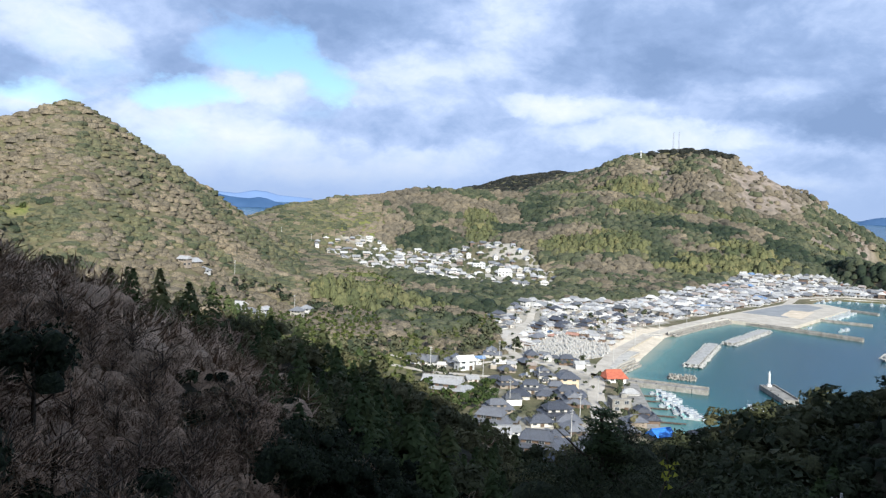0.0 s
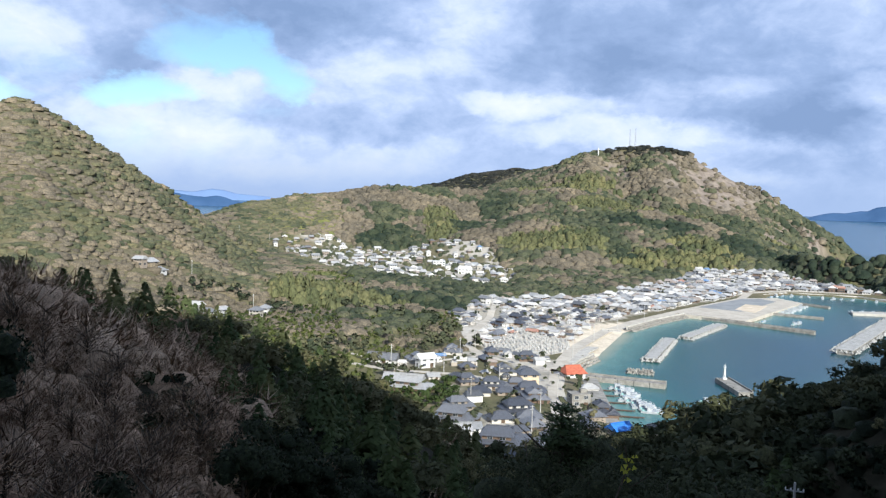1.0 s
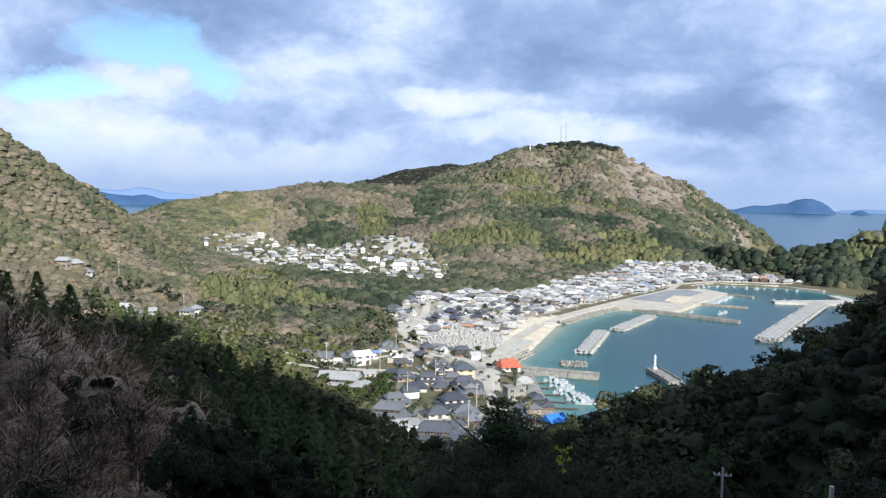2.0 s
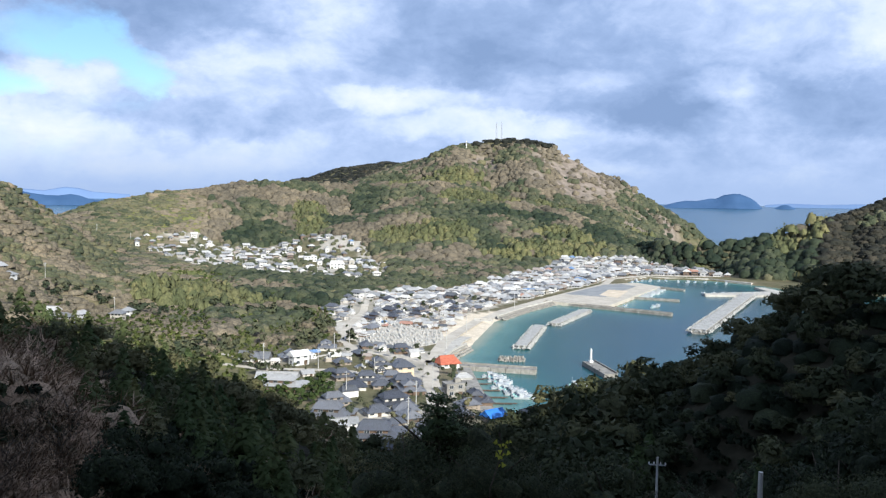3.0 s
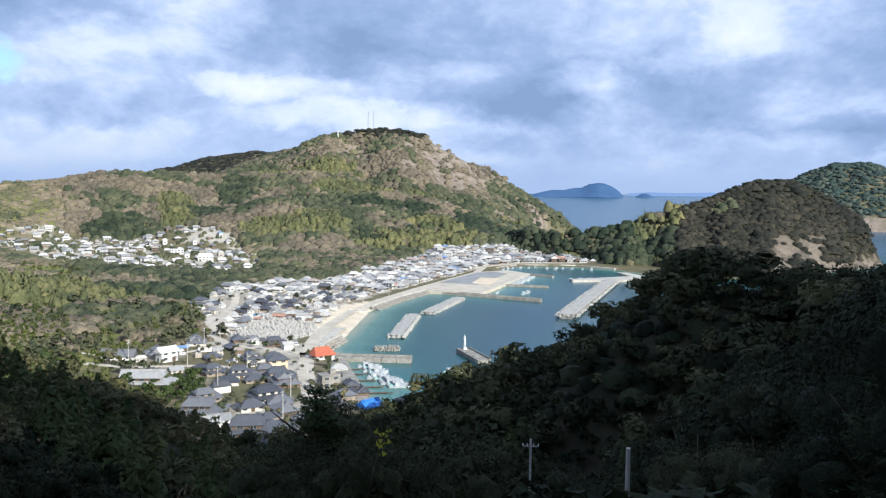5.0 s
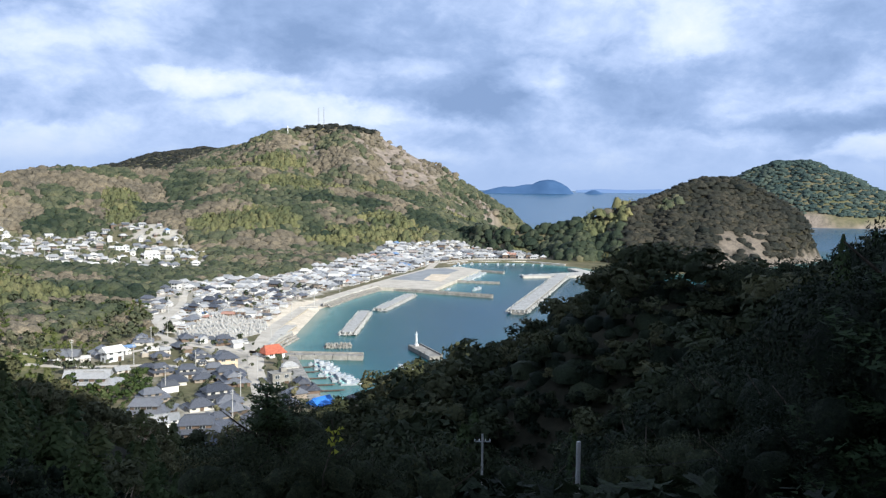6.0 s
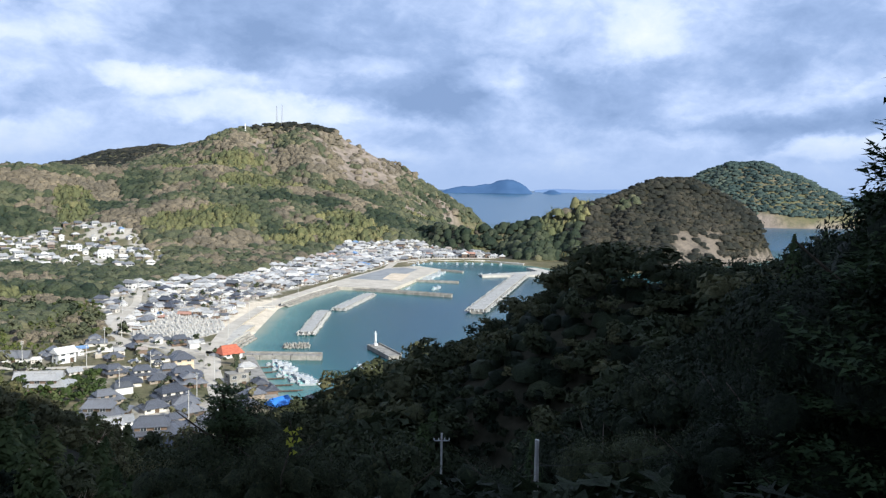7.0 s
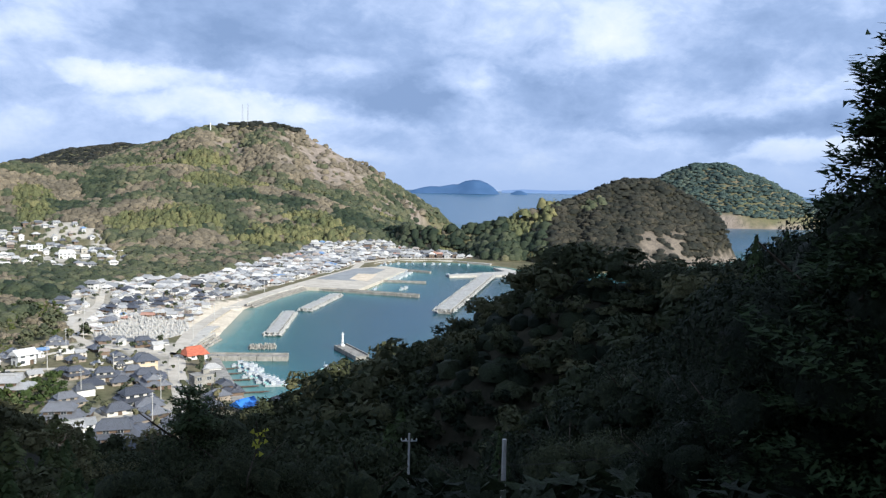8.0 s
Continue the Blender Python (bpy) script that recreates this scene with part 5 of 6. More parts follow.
def house(w, d, floors, kind, label, roof_mat, wall_mat, name="house", rise=None, bars=True):
    """A village house: walls, tiled roof, windows and door. kind: gable, hip, skirt (upper floor set back over a lower roof) or flat."""
    t = thing(name, label, "house", "village houses")
    rise = rise or d * 0.31
    fh = 2.45
    body, rf = Builder(), Builder()
    upper = []
    if kind == "skirt":
        body.box(0, 0, -1.2, w, d, fh + 1.2)
        rise *= 0.78
        rf.roof(w, d, fh, rise * 0.75, 0.9, 0.7)
        uw, ud = w * 0.66, d * 0.66
        body.box(-w * 0.08, 0, fh - 0.1, uw, ud, fh * 0.95)
        rf.roof(uw, ud, fh * 1.93, rise * 0.8, 0.8, 0.45, 0.22, -w * 0.08)
        upper = [(fh * 1.25, uw, ud, -w * 0.08)]
        if name != "house" or d > 8:
            # a lower wing across the end and a lean-to behind
            body.box(w * 0.42, d * 0.42, -1.2, d * 0.5, w * 0.52, fh + 1.0)
            rf.roof(d * 0.5, w * 0.52, fh - 0.15, rise * 0.6, 0.7, 0.6, 0.2, w * 0.42, d * 0.42)
            body.box(-w * 0.25, d * 0.62, -1.2, w * 0.45, d * 0.3, fh + 0.8)
            rf.roof(w * 0.45, d * 0.3, fh - 0.4, rise * 0.4, 0.5, 0.3, 0.2, -w * 0.25, d * 0.62)
    elif kind == "flat":
        body.box(0, 0, -1.2, w, d, fh * floors + 1.2)
        rf.box(0, 0, fh * floors - 0.02, w + 0.3, d + 0.3, 0.35)
        rf.box(w * 0.2, 0, fh * floors + 0.3, 2.4, 2.2, 1.6)
    else:
        hip = {"gable": 0.0, "hip": 0.9, "half": 0.35}[kind]
        body.box(0, 0, -1.2, w, d, fh * floors + 1.2)
        if kind == "gable":
            z = fh * floors - 0.05
            body.add([(-w / 2, -d / 2, z), (-w / 2, d / 2, z), (-w / 2, 0, z + rise - 0.25), (w / 2, -d / 2, z), (w / 2, d / 2, z), (w / 2, 0, z + rise - 0.25)], [(0, 1, 2), (5, 4, 3), (0, 2, 5, 3), (1, 4, 5, 2), (0, 3, 4, 1)])
        rf.roof(w, d, fh * floors, rise, 0.85, hip)
        if w > 9 and floors == 2:
            body.box(w * 0.3, -d / 2 - 1.3, -1.2, w * 0.4, 3.0, fh + 1.1)
            rf.roof(w * 0.4, 3.0, fh - 0.1, 1.0, 0.5, 0.5, 0.2, w * 0.3, -d / 2 - 1.3)
    part("wall", body, wall_mat, t)
    part("roof", rf, roof_mat, t)
    n = max(1, int(w / 3.2))
    for fl in range(1 if kind == "skirt" else floors):
        for i in range(n):
            x = (i + 0.5) * w / n - w / 2
            if fl == 0 and i == n // 2:
                part("door", Builder().box(x, -d / 2, 0, 1.7, 0.1, 2.05), M["wood"], t)
            else:
                window(t, x, -d / 2, fl * fh + 0.9, 1.7, 1.2, 0, bars)
        window(t, w / 2, 0, fl * fh + 0.9, 1.6, 1.1, 90, bars)
        window(t, -w / 2, 0.4, fl * fh + 0.9, 1.6, 1.1, 90, bars)
    for z, uw, ud, cx in upper:
        window(t, cx - uw * 0.22, -ud / 2, z, 1.7, 1.1, 0, bars)
        window(t, cx + uw * 0.22, -ud / 2, z, 1.7, 1.1, 0, bars)
        window(t, cx + uw / 2, 0, z, 1.5, 1.1, 90, bars)
    return t


HOUSES = [
    house(11, 7.5, 2, "half", "two-storey house with half-hipped grey tiled roof and pale walls", M["roof"], M["wall"], bars=False),
    house(9, 7, 2, "gable", "two-storey gabled house with weathered tiled roof", M["roof"], M["wall"], bars=False),
    house(12, 8, 1, "hip", "low house with wide hipped tiled roof", M["roof"], M["wall"], bars=False),
    house(10, 8, 2, "skirt", "old house with small upper floor over a broad tiled roof", M["roof"], M["wall"], bars=False),
    house(8, 6, 1, "gable", "small single-storey gabled house with sun-bleached roof", M["roof"], M["wall"], bars=False),
    house(8.5, 7.5, 2, "hip", "square two-storey house with hipped tiled roof", M["roof"], M["wall"], bars=False),
    house(8, 7, 2, "flat", "boxy two-storey concrete house with flat roof", M["concrete"], M["wall"], bars=False),
    house(13, 6, 1, "gable", "long low shed-like house with pale sheet roof", M["roof"], M["wall"], bars=False),
]
DARK_HOUSES = [
    house(12, 9, 2, "skirt", "traditional house with tiers of dark blue-grey tiles", M["roof_dark"], M["old_wall"], bars=False),
    house(11, 8.5, 2, "skirt", "traditional house with dark glazed tiers of roof", M["roof_dark"], M["old_wall"], bars=False),
    house(10, 7, 1, "hip", "low old house with dark hipped tile roof", M["roof_dark"], M["old_wall"], bars=False),
]
placed_first = set()
HOUSE_SPOTS = []


def put_house(k, dark, x, y, turn, scale=1.0):
    src = (DARK_HOUSES if dark else HOUSES)[k]
    m = stand(x, y, turn, 0.05, scale)
    HOUSE_SPOTS.append((x, y))
    if (k, dark) not in placed_first:
        placed_first.add((k, dark))
        src.matrix_basis = m
    else:
        copy_thing(src, m)


def far_from(x, y, pts, d):
    return all((x - a) ** 2 + (y - b) ** 2 > d * d for a, b in pts)


def near_line(x, y, line, d):
    for (ax, ay), (bx, by) in zip(line, line[1:]):
        ex, ey = bx - ax, by - ay
        t = min(1, max(0, ((x - ax) * ex + (y - ay) * ey) / (ex * ex + ey * ey)))
        if math.hypot(x - ax - t * ex, y - ay - t * ey) < d:
            return True
    return False


LANES = [BEACH_ROAD, [(74, 384), (60, 400), (42, 420), (36, 450), (44, 500), (60, 560), (70, 620)], [(60, 345), (30, 372), (-5, 380), (-40, 400)]]


def special(t, x, y, turn, dz=0.05):
    t.matrix_basis = stand(x, y, turn, dz)
    HOUSE_SPOTS.append((x, y))
    return t


special(house(9, 8, 1, "half", "harbour building with a bright orange-red tiled roof", M["orange_roof"], M["white"], "harbour_house", 2.6), 79, 374, 15)
special(house(6.5, 5, 1, "gable", "small shed under a bright blue sheet roof", M["blue_roof"], M["wall"], "shed"), 76, 279, 25)
special(house(7, 6, 1, "gable", "grey-roofed boat shed at the water's edge", M["roof_dark"], M["wood"], "boat_shed"), 91, 287, 30)
special(house(8, 6.5, 2, "hip", "cream rendered two-storey house with dark hipped roof", M["roof_dark"], M["cream"]), 56, 357, 5)
special(house(7.5, 6, 2, "flat", "grey two-storey flat-roofed house by the quay", M["old_concrete"], M["old_concrete"]), 70, 318, 8)
special(house(14, 10, 2, "skirt", "large traditional farmhouse with tiers of dark tiled roofs", M["roof_dark"], M["old_wall"], "farmhouse"), 33, 262, -12)
special(house(13, 9, 2, "skirt", "broad old farmhouse with layered grey tiled roofs", M["roof_dark"], M["old_wall"], "farmhouse"), 20, 290, -18)
special(house(8, 5, 2, "gable", "white two-storey house with pale gabled roof among orchards", M["white"], M["white"]), 12, 388, 30)
special(house(13, 9, 2, "flat", "white school hall with low roof on the valley side", M["white"], M["white"], "school_building"), *polar(2.5, 905), 5)
special(house(34, 8, 1, "flat", "long low white school block with dark windows", M["roof"], M["white"], "school_building"), *polar(4.2, 925), -6)
special(house(14, 9, 2, "half", "pale two-storey hall in the upper village", M["roof"], M["white"], "village_hall"), *polar(4.3, 840), 0)
special(house(16, 6, 1, "gable", "long low building with pale sheet roof beside the stream", M["roof"], M["wall"], "warehouse"), 2, 352, -14)
special(house(14, 6.5, 1, "gable", "long farm building with pale roof", M["roof"], M["wall"], "warehouse"), -8, 398, -20)
special(house(11, 5, 1, "gable", "low outbuilding with weathered tiled roof beside the farmhouse", M["roof_dark"], M["old_wall"], "outbuilding"), 35, 248, -12)
special(house(14, 8, 2, "skirt", "large old house with pale tiered tiled roofs", M["roof"], M["old_wall"], "farmhouse"), 5, 338, -20)
rh = random.Random(5)
REST_SPOTS = []


def fill(poly, step, limit, dark_share, angle, depth_ok=lambda x, y: True):
    xs, ys = [p[0] for p in poly], [p[1] for p in poly]
    c, s = math.cos(radians(angle)), math.sin(radians(angle))
    cx, cy = (min(xs) + max(xs)) / 2, (min(ys) + max(ys)) / 2
    span = int(max(max(xs) - min(xs), max(ys) - min(ys)) / step) + 2
    cells = [(i, j) for i in range(-span, span) for j in range(-span, span)]
    spots = []
    for i, j in cells:
        u, v = i * step * 1.08 + rh.uniform(-1.8, 1.8) + 4 * (j % 2), j * step + rh.uniform(-1.5, 1.5)
        x, y = cx + u * c - v * s, cy + u * s + v * c
        if bool(inside(poly, np.array(x), np.array(y))) and not bool(inside(CEMETERY, np.array(x), np.array(y))) and depth_ok(x, y):
            spots.append((x, y))
    spots.sort(key=lambda p: p[0] ** 2 + p[1] ** 2)
    done = 0
    for x, y in spots:
        if any(near_line(x, y, ln, 5.8) for ln in LANES) or not far_from(x, y, HOUSE_SPOTS[:15], 11) or height_at(x, y) > (13 if x > 160 and y > 700 else 32):
            continue
        if done >= limit:
            REST_SPOTS.append((x, y))
            continue
        dark = rh.random() < (dark_share if y > 420 or (x > 26 and y < 368) else 0.3)
        if y < 420 and rh.random() < 0.16:
            continue
        put_house(rh.randrange(3) if dark else rh.choice((0, 1, 2, 2, 3, 3, 4, 4, 5, 6, 7, 7)), dark, x, y, angle + rh.choice((0, 0, 90, 180, 180, 270)) + rh.uniform(-14, 14), rh.uniform(0.58, 0.76) + 0.20 * dark)
        done += 1


fill(NEAR_VILLAGE, 10.2, 120, 0.78, 8)
fill(VILLAGE, 7.7, 185, 0.10, 52)


def far_houses(name, spots, angle, label):
    """The houses past those, joined: walls, roofs and dark windows."""
    walls, roofs, panes = Builder(), Builder(), Builder()
    for x, y in spots:
        w, d, fl = rh.uniform(5.4, 8.2), rh.uniform(4.2, 5.8), rh.choice((1, 1, 1, 2))
        m = pose(x, y, height_at(x, y), 0, 0, angle + rh.choice((0, 0, 90)) + rh.uniform(-10, 10))
        hw, rf, gl = Builder(), Builder(), Builder()
        hw.box(0, 0, -1.2, w, d, fl * 2.4 + 1.2)
        rf.roof(w, d, fl * 2.4, d * 0.31, 0.8, rh.choice((0.0, 0.35, 0.9)))
        for q in (-0.28, 0.0, 0.28):
            for f in range(fl):
                gl.box(q * w, -d / 2, 0.7 + 2.55 * f, 1.5, 0.08, 1.2).box(q * w, d / 2, 0.7 + 2.55 * f, 1.5, 0.08, 1.2)
        gl.box(w / 2, 0, 0.8, 0.08, 1.6, 1.1).box(-w / 2, 0, 0.8, 0.08, 1.6, 1.1)
        walls.add(hw.v, hw.f, m)
        roofs.add(rf.v, rf.f, m)
        panes.add(gl.v, gl.f, m)
    t = tagged(new(name), label, "houses", kind="stuff")
    for nm, b, mat in (("wall", walls, "far_wall"), ("roof", roofs, "far_roof"), ("window", panes, "glass")):
        tagged(part(nm, b, M[mat], t), kind="stuff")


FILL_REST = REST_SPOTS[:]
REST_SPOTS.clear()
far_houses("far_village", FILL_REST, 52, "crowded houses with grey tiled roofs along the far shore")
fill(UPPER_VILLAGE, 13.0, 0, 0.2, 10)
far_houses("upper_village", [p for p in REST_SPOTS if rh.random() < 0.45], 10, "scattered houses with grey and white roofs up the valley")
REST_SPOTS.clear()
far_houses("hamlet", [polar(a, d) for a, d in [(-17.2, 520), (-16.6, 530), (-16.0, 525), (-13.6, 500), (-13.0, 508), (-12.3, 505), (-12.0, 520), (-9.8, 520), (-9.2, 530)]], -20, "few houses with pale roofs on the hillside")

# ---- graves, poles, masts ----
def graves():
    b = Builder()
    rng = random.Random(9)
    for i in range(900):
        x, y = rng.uniform(40, 98), rng.uniform(415, 508)
        x, y = round(x / 2.2) * 2.2 + rng.uniform(-.3, .3), round(y / 3.0) * 3.0 + rng.uniform(-.3, .3)
        if not bool(inside(CEMETERY, np.array(x), np.array(y))):
            continue
        z = height_at(x, y)
        b.box(x, y, z - 0.2, 1.5, 1.5, 0.45, 10)
        b.box(x, y, z + 0.25, 0.8, 0.8, 0.4, 10)
        b.box(x, y, z + 0.65, 0.42, 0.42, rng.uniform(0.8, 1.3), 10)
    return tagged(new("gravestones", b.mesh("gravestones", M["stone"])), "rows of pale grey gravestones in the village cemetery", "gravestones", kind="stuff")


graves()
slab("pavement", CEMETERY, height_at(70, 455) + 0.12, 0.5, M["track"], "pale gravel ground of the cemetery", "pavement", "structure")


def utility_pole(x, y, base, top, arms, label, turn=0.0):
    t = thing("utility_pole", label, "utility pole", "utility poles", pose(x, y, base, 0, 0, turn))
    h = top - base
    part("shaft", Builder().tube([(0, 0, -0.5), (0, 0, h)], [0.17, 0.11], 10), M["pole"], t)
    for dz, w in arms:
        arm = part("crossarm", Builder().box(0, 0.16, h - dz, w, 0.1, 0.1), M["metal"], t)
        for k in (-1, -0.4, 0.4, 1):
            part("insulator", Builder().tube([(k * w * 0.46, 0.16, h - dz + 0.09), (k * w * 0.46, 0.16, h - dz + 0.2), (k * w * 0.46, 0.16, h - dz + 0.34)], [0.05, 0.08, 0.04], 6), M["white"], arm)
    return t


px, py = polar(26.4, 84)
utility_pole(px, py, height_at(px, py), 80 - 84 * math.tan(radians(16.75)), [(0.9, 1.7)], "grey concrete utility pole with one steel crossarm", -24)
qx, qy = polar(32.95, 42)
utility_pole(qx, qy, height_at(qx, qy), 80 - 42 * math.tan(radians(17.0)), [], "plain grey concrete utility pole among shrubs")


def wire(a, b, sag, n=12):
    pts = [(a[0] + (b[0] - a[0]) * i / n, a[1] + (b[1] - a[1]) * i / n, a[2] + (b[2] - a[2]) * i / n - sag * 4 * (i / n) * (1 - i / n)) for i in range(n + 1)]
    return tagged(new("cable", Builder().tube(pts, [0.014] * (n + 1), 5).mesh("cable", M["black"])), "thin black overhead cable between poles", "cable")


rx_, ry_ = polar(52, 40)
wire((qx, qy, 65.8), (rx_, ry_, 70.5), 0.7)
wire((qx, qy, 65.8), polar(25.5, 40, 63.2), 0.5)
first_pole = None
rp = random.Random(21)
for x, y in [(52, 300), (45, 275), (28, 320), (64, 330), (42, 345), (30, 412), (40, 440), (48, 520), (66, 600), (88, 418), (112, 475), (140, 530), (168, 566), (110, 590), (150, 640), (200, 680), (255, 690), (300, 760), (20, 372), (-4, 388), (95, 540), (125, 610)] + [polar(a, d) for a, d in [(6.6, 800), (3, 790), (-2, 840), (-9, 1050), (-11, 980), (-14, 560), (-10, 545)]]:
    z = height_at(x, y)
    if first_pole is None:
        first_pole = utility_pole(x, y, z, z + 10.5, [(0.7, 1.6), (1.6, 1.3)], "slim concrete street pole with two crossarms", 20)
    else:
        copy_thing(first_pole, pose(x, y, z, 0, 0, rp.uniform(0, 180)))


def lattice_mast(x, y, h, label):
    t = thing("antenna_mast", label, "mast", "hilltop masts", pose(x, y, height_at(x, y)))
    for k in range(3):
        a = k * 2.094
        part("leg", Builder().tube([(1.6 * math.cos(a), 1.6 * math.sin(a), -1), (0.5 * math.cos(a), 0.5 * math.sin(a), h)], [0.22, 0.14], 6), M["metal"], t)
    for i in range(7):
        z = h * (i + 0.5) / 7
        r = 1.6 - 1.1 * z / h
        pts = [(r * math.cos(k * 2.094), r * math.sin(k * 2.094), z) for k in (0, 1, 2, 0)]
        part("brace", Builder().tube(pts, [0.1] * 4, 5), M["metal"], t)
    return t


lattice_mast(*polar(15.45, 1490), 36, "tall thin steel antenna mast on the hilltop")
lattice_mast(*polar(15.1, 1495), 30, "thin steel antenna mast on the hilltop")
rt = thing("relay_tower", "short white relay tower on the wooded hill", "tower", m=stand(*polar(13.05, 1470)))
part("shaft", Builder().tube([(0, 0, -1), (0, 0, 10), (0, 0, 16)], [1.3, 1.0, 0.8], 10), M["white"], rt)
part("platform", Builder().tube([(0, 0, 13), (0, 0, 13.6)], [2.2, 2.2], 12), M["white"], rt)

# ---- distant islands ----
def island(name, profile, d, mat, label, thick=160.0, foot=None, kind="structure"):
    """A far island: a ridge line given as bearing and height, with flanks that fall to the sea."""
    n, verts, faces = len(profile), [], []
    rows = [(-1.0, 0.0), (-0.55, 0.42), (-0.2, 0.85), (0.0, 1.0), (0.3, 0.8), (1.0, 0.0)]
    rng = random.Random(int(d))
    for az, h in profile:
        z0 = foot if foot is not None else float(sea_level(np.array(d * math.sin(radians(az))), np.array(d * math.cos(radians(az)))))
        for s, k in rows:
            x, y = polar(az, d + s * thick * (0.4 + 0.6 * h / max(p[1] for p in profile)))
            verts.append((x, y, z0 - 2 + h * k * (1 + rng.uniform(-.04, .04))))
    m = len(rows)
    for i in range(n - 1):
        for k in range(m - 1):
            faces.append((i * m + k, i * m + k + 1, i * m + m + k + 1, i * m + m + k))
    return tagged(new(name, mesh_of(name, verts, faces, mat, True)), label, "island", kind=kind)


def elevation_profile(pairs, d, base_el):
    return [(az, max(0.5, d * (math.tan(radians(el)) - math.tan(radians(base_el))))) for az, el in pairs]


# far islands: their blue is air haze painted in, lifted by emission
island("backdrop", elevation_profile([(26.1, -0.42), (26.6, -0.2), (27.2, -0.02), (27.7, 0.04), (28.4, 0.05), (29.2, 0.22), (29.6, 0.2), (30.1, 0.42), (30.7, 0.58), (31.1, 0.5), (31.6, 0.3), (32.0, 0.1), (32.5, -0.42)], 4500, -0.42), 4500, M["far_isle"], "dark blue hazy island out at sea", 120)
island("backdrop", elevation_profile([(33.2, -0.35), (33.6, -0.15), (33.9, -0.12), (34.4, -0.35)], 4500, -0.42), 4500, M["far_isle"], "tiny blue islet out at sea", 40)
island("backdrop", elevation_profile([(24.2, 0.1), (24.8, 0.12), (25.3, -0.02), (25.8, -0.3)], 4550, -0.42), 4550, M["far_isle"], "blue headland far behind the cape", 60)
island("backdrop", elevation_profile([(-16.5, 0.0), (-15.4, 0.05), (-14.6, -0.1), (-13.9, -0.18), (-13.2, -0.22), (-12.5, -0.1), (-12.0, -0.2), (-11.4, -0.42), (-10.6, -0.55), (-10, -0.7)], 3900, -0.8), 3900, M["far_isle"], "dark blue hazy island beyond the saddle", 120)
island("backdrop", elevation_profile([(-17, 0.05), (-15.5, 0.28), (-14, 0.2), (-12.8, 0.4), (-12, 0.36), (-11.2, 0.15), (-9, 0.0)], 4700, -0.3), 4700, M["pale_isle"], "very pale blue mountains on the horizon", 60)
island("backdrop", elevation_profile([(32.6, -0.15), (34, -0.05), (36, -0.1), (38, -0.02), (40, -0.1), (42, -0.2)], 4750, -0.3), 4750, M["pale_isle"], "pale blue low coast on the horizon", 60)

# the steep wooded island across the strait
ISLE = [polar(*p) for p in [(41.5, 2150, 40), (43.2, 2150, 102), (44.2, 2150, 126), (45.6, 2150, 147), (46.6, 2150, 152), (47.4, 2150, 150), (48.8, 2150, 128), (50.5, 2150, 88), (51.9, 2150, 52), (52.8, 2150, 20), (53.5, 2150, 0)]]
ix, iy = np.meshgrid(np.arange(-640, 641, 16.0), np.arange(-330, 331, 16.0))
cx_, cy_ = polar(47.3, 2150)
ca_, sa_ = math.cos(radians(47.3)), math.sin(radians(47.3))
isx, isy = cx_ + ix.ravel() * ca_ + iy.ravel() * sa_, cy_ - ix.ravel() * sa_ + iy.ravel() * ca_
isz = ridge(isx, isy, ISLE, 0.85, 25) + 30 * (value_noise(isx, isy, 110, 61, 4) - 0.5)
isz = np.where(isz < 22, isz * 1.6 - 13.2, isz)
ni = ix.shape[1]
a_, b_ = np.meshgrid(np.arange(ni - 1), np.arange(ix.shape[0] - 1))
isf = np.stack([b_ * ni + a_, b_ * ni + a_ + 1, (b_ + 1) * ni + a_ + 1, (b_ + 1) * ni + a_], -1).reshape(-1, 4)
isle_mesh = quads_mesh("island", np.stack([isx, isy, np.maximum(isz, -12)], 1), isf, M["ground"])
attribute(isle_mesh, "cliff", smooth(34, 16, isz + 80 * (value_noise(isx, isy, 90, 62, 3) - 0.40)))
attribute(isle_mesh, "built", isz * 0)
attribute(isle_mesh, "shaded_litter", isz * 0)
attribute(isle_mesh, "field", isz * 0)
attribute(isle_mesh, "beach", isz * 0)
tagged(new("ground", isle_mesh), "steep wooded island with pale cliffs across the strait", "island", kind="structure")
sx_, sy_ = scatter(-620, 620, -320, 40, 7.6, RNG)
tx, ty = cx_ + sx_ * ca_ + sy_ * sa_, cy_ - sx_ * sa_ + sy_ * ca_
tz = ridge(tx, ty, ISLE, 0.85, 25) + 30 * (value_noise(tx, ty, 110, 61, 4) - 0.5)
good = tz > 8 + 36 * value_noise(tx, ty, 70, 63, 2)
_plain_land = land_height


def land_height(x, y, detail=True):
    return ridge(x, y, ISLE, 0.85, 25) + 30 * (value_noise(x, y, 110, 61, 4) - 0.5)


wood_stuff("island_wood", "hazed_isle_wood", np.stack([tx, ty], 1)[good], 7.0, 36, "dark woods on the island across the strait, blue haze in their colour", -0.05, 8, 1.6, "low")
land_height = _plain_land

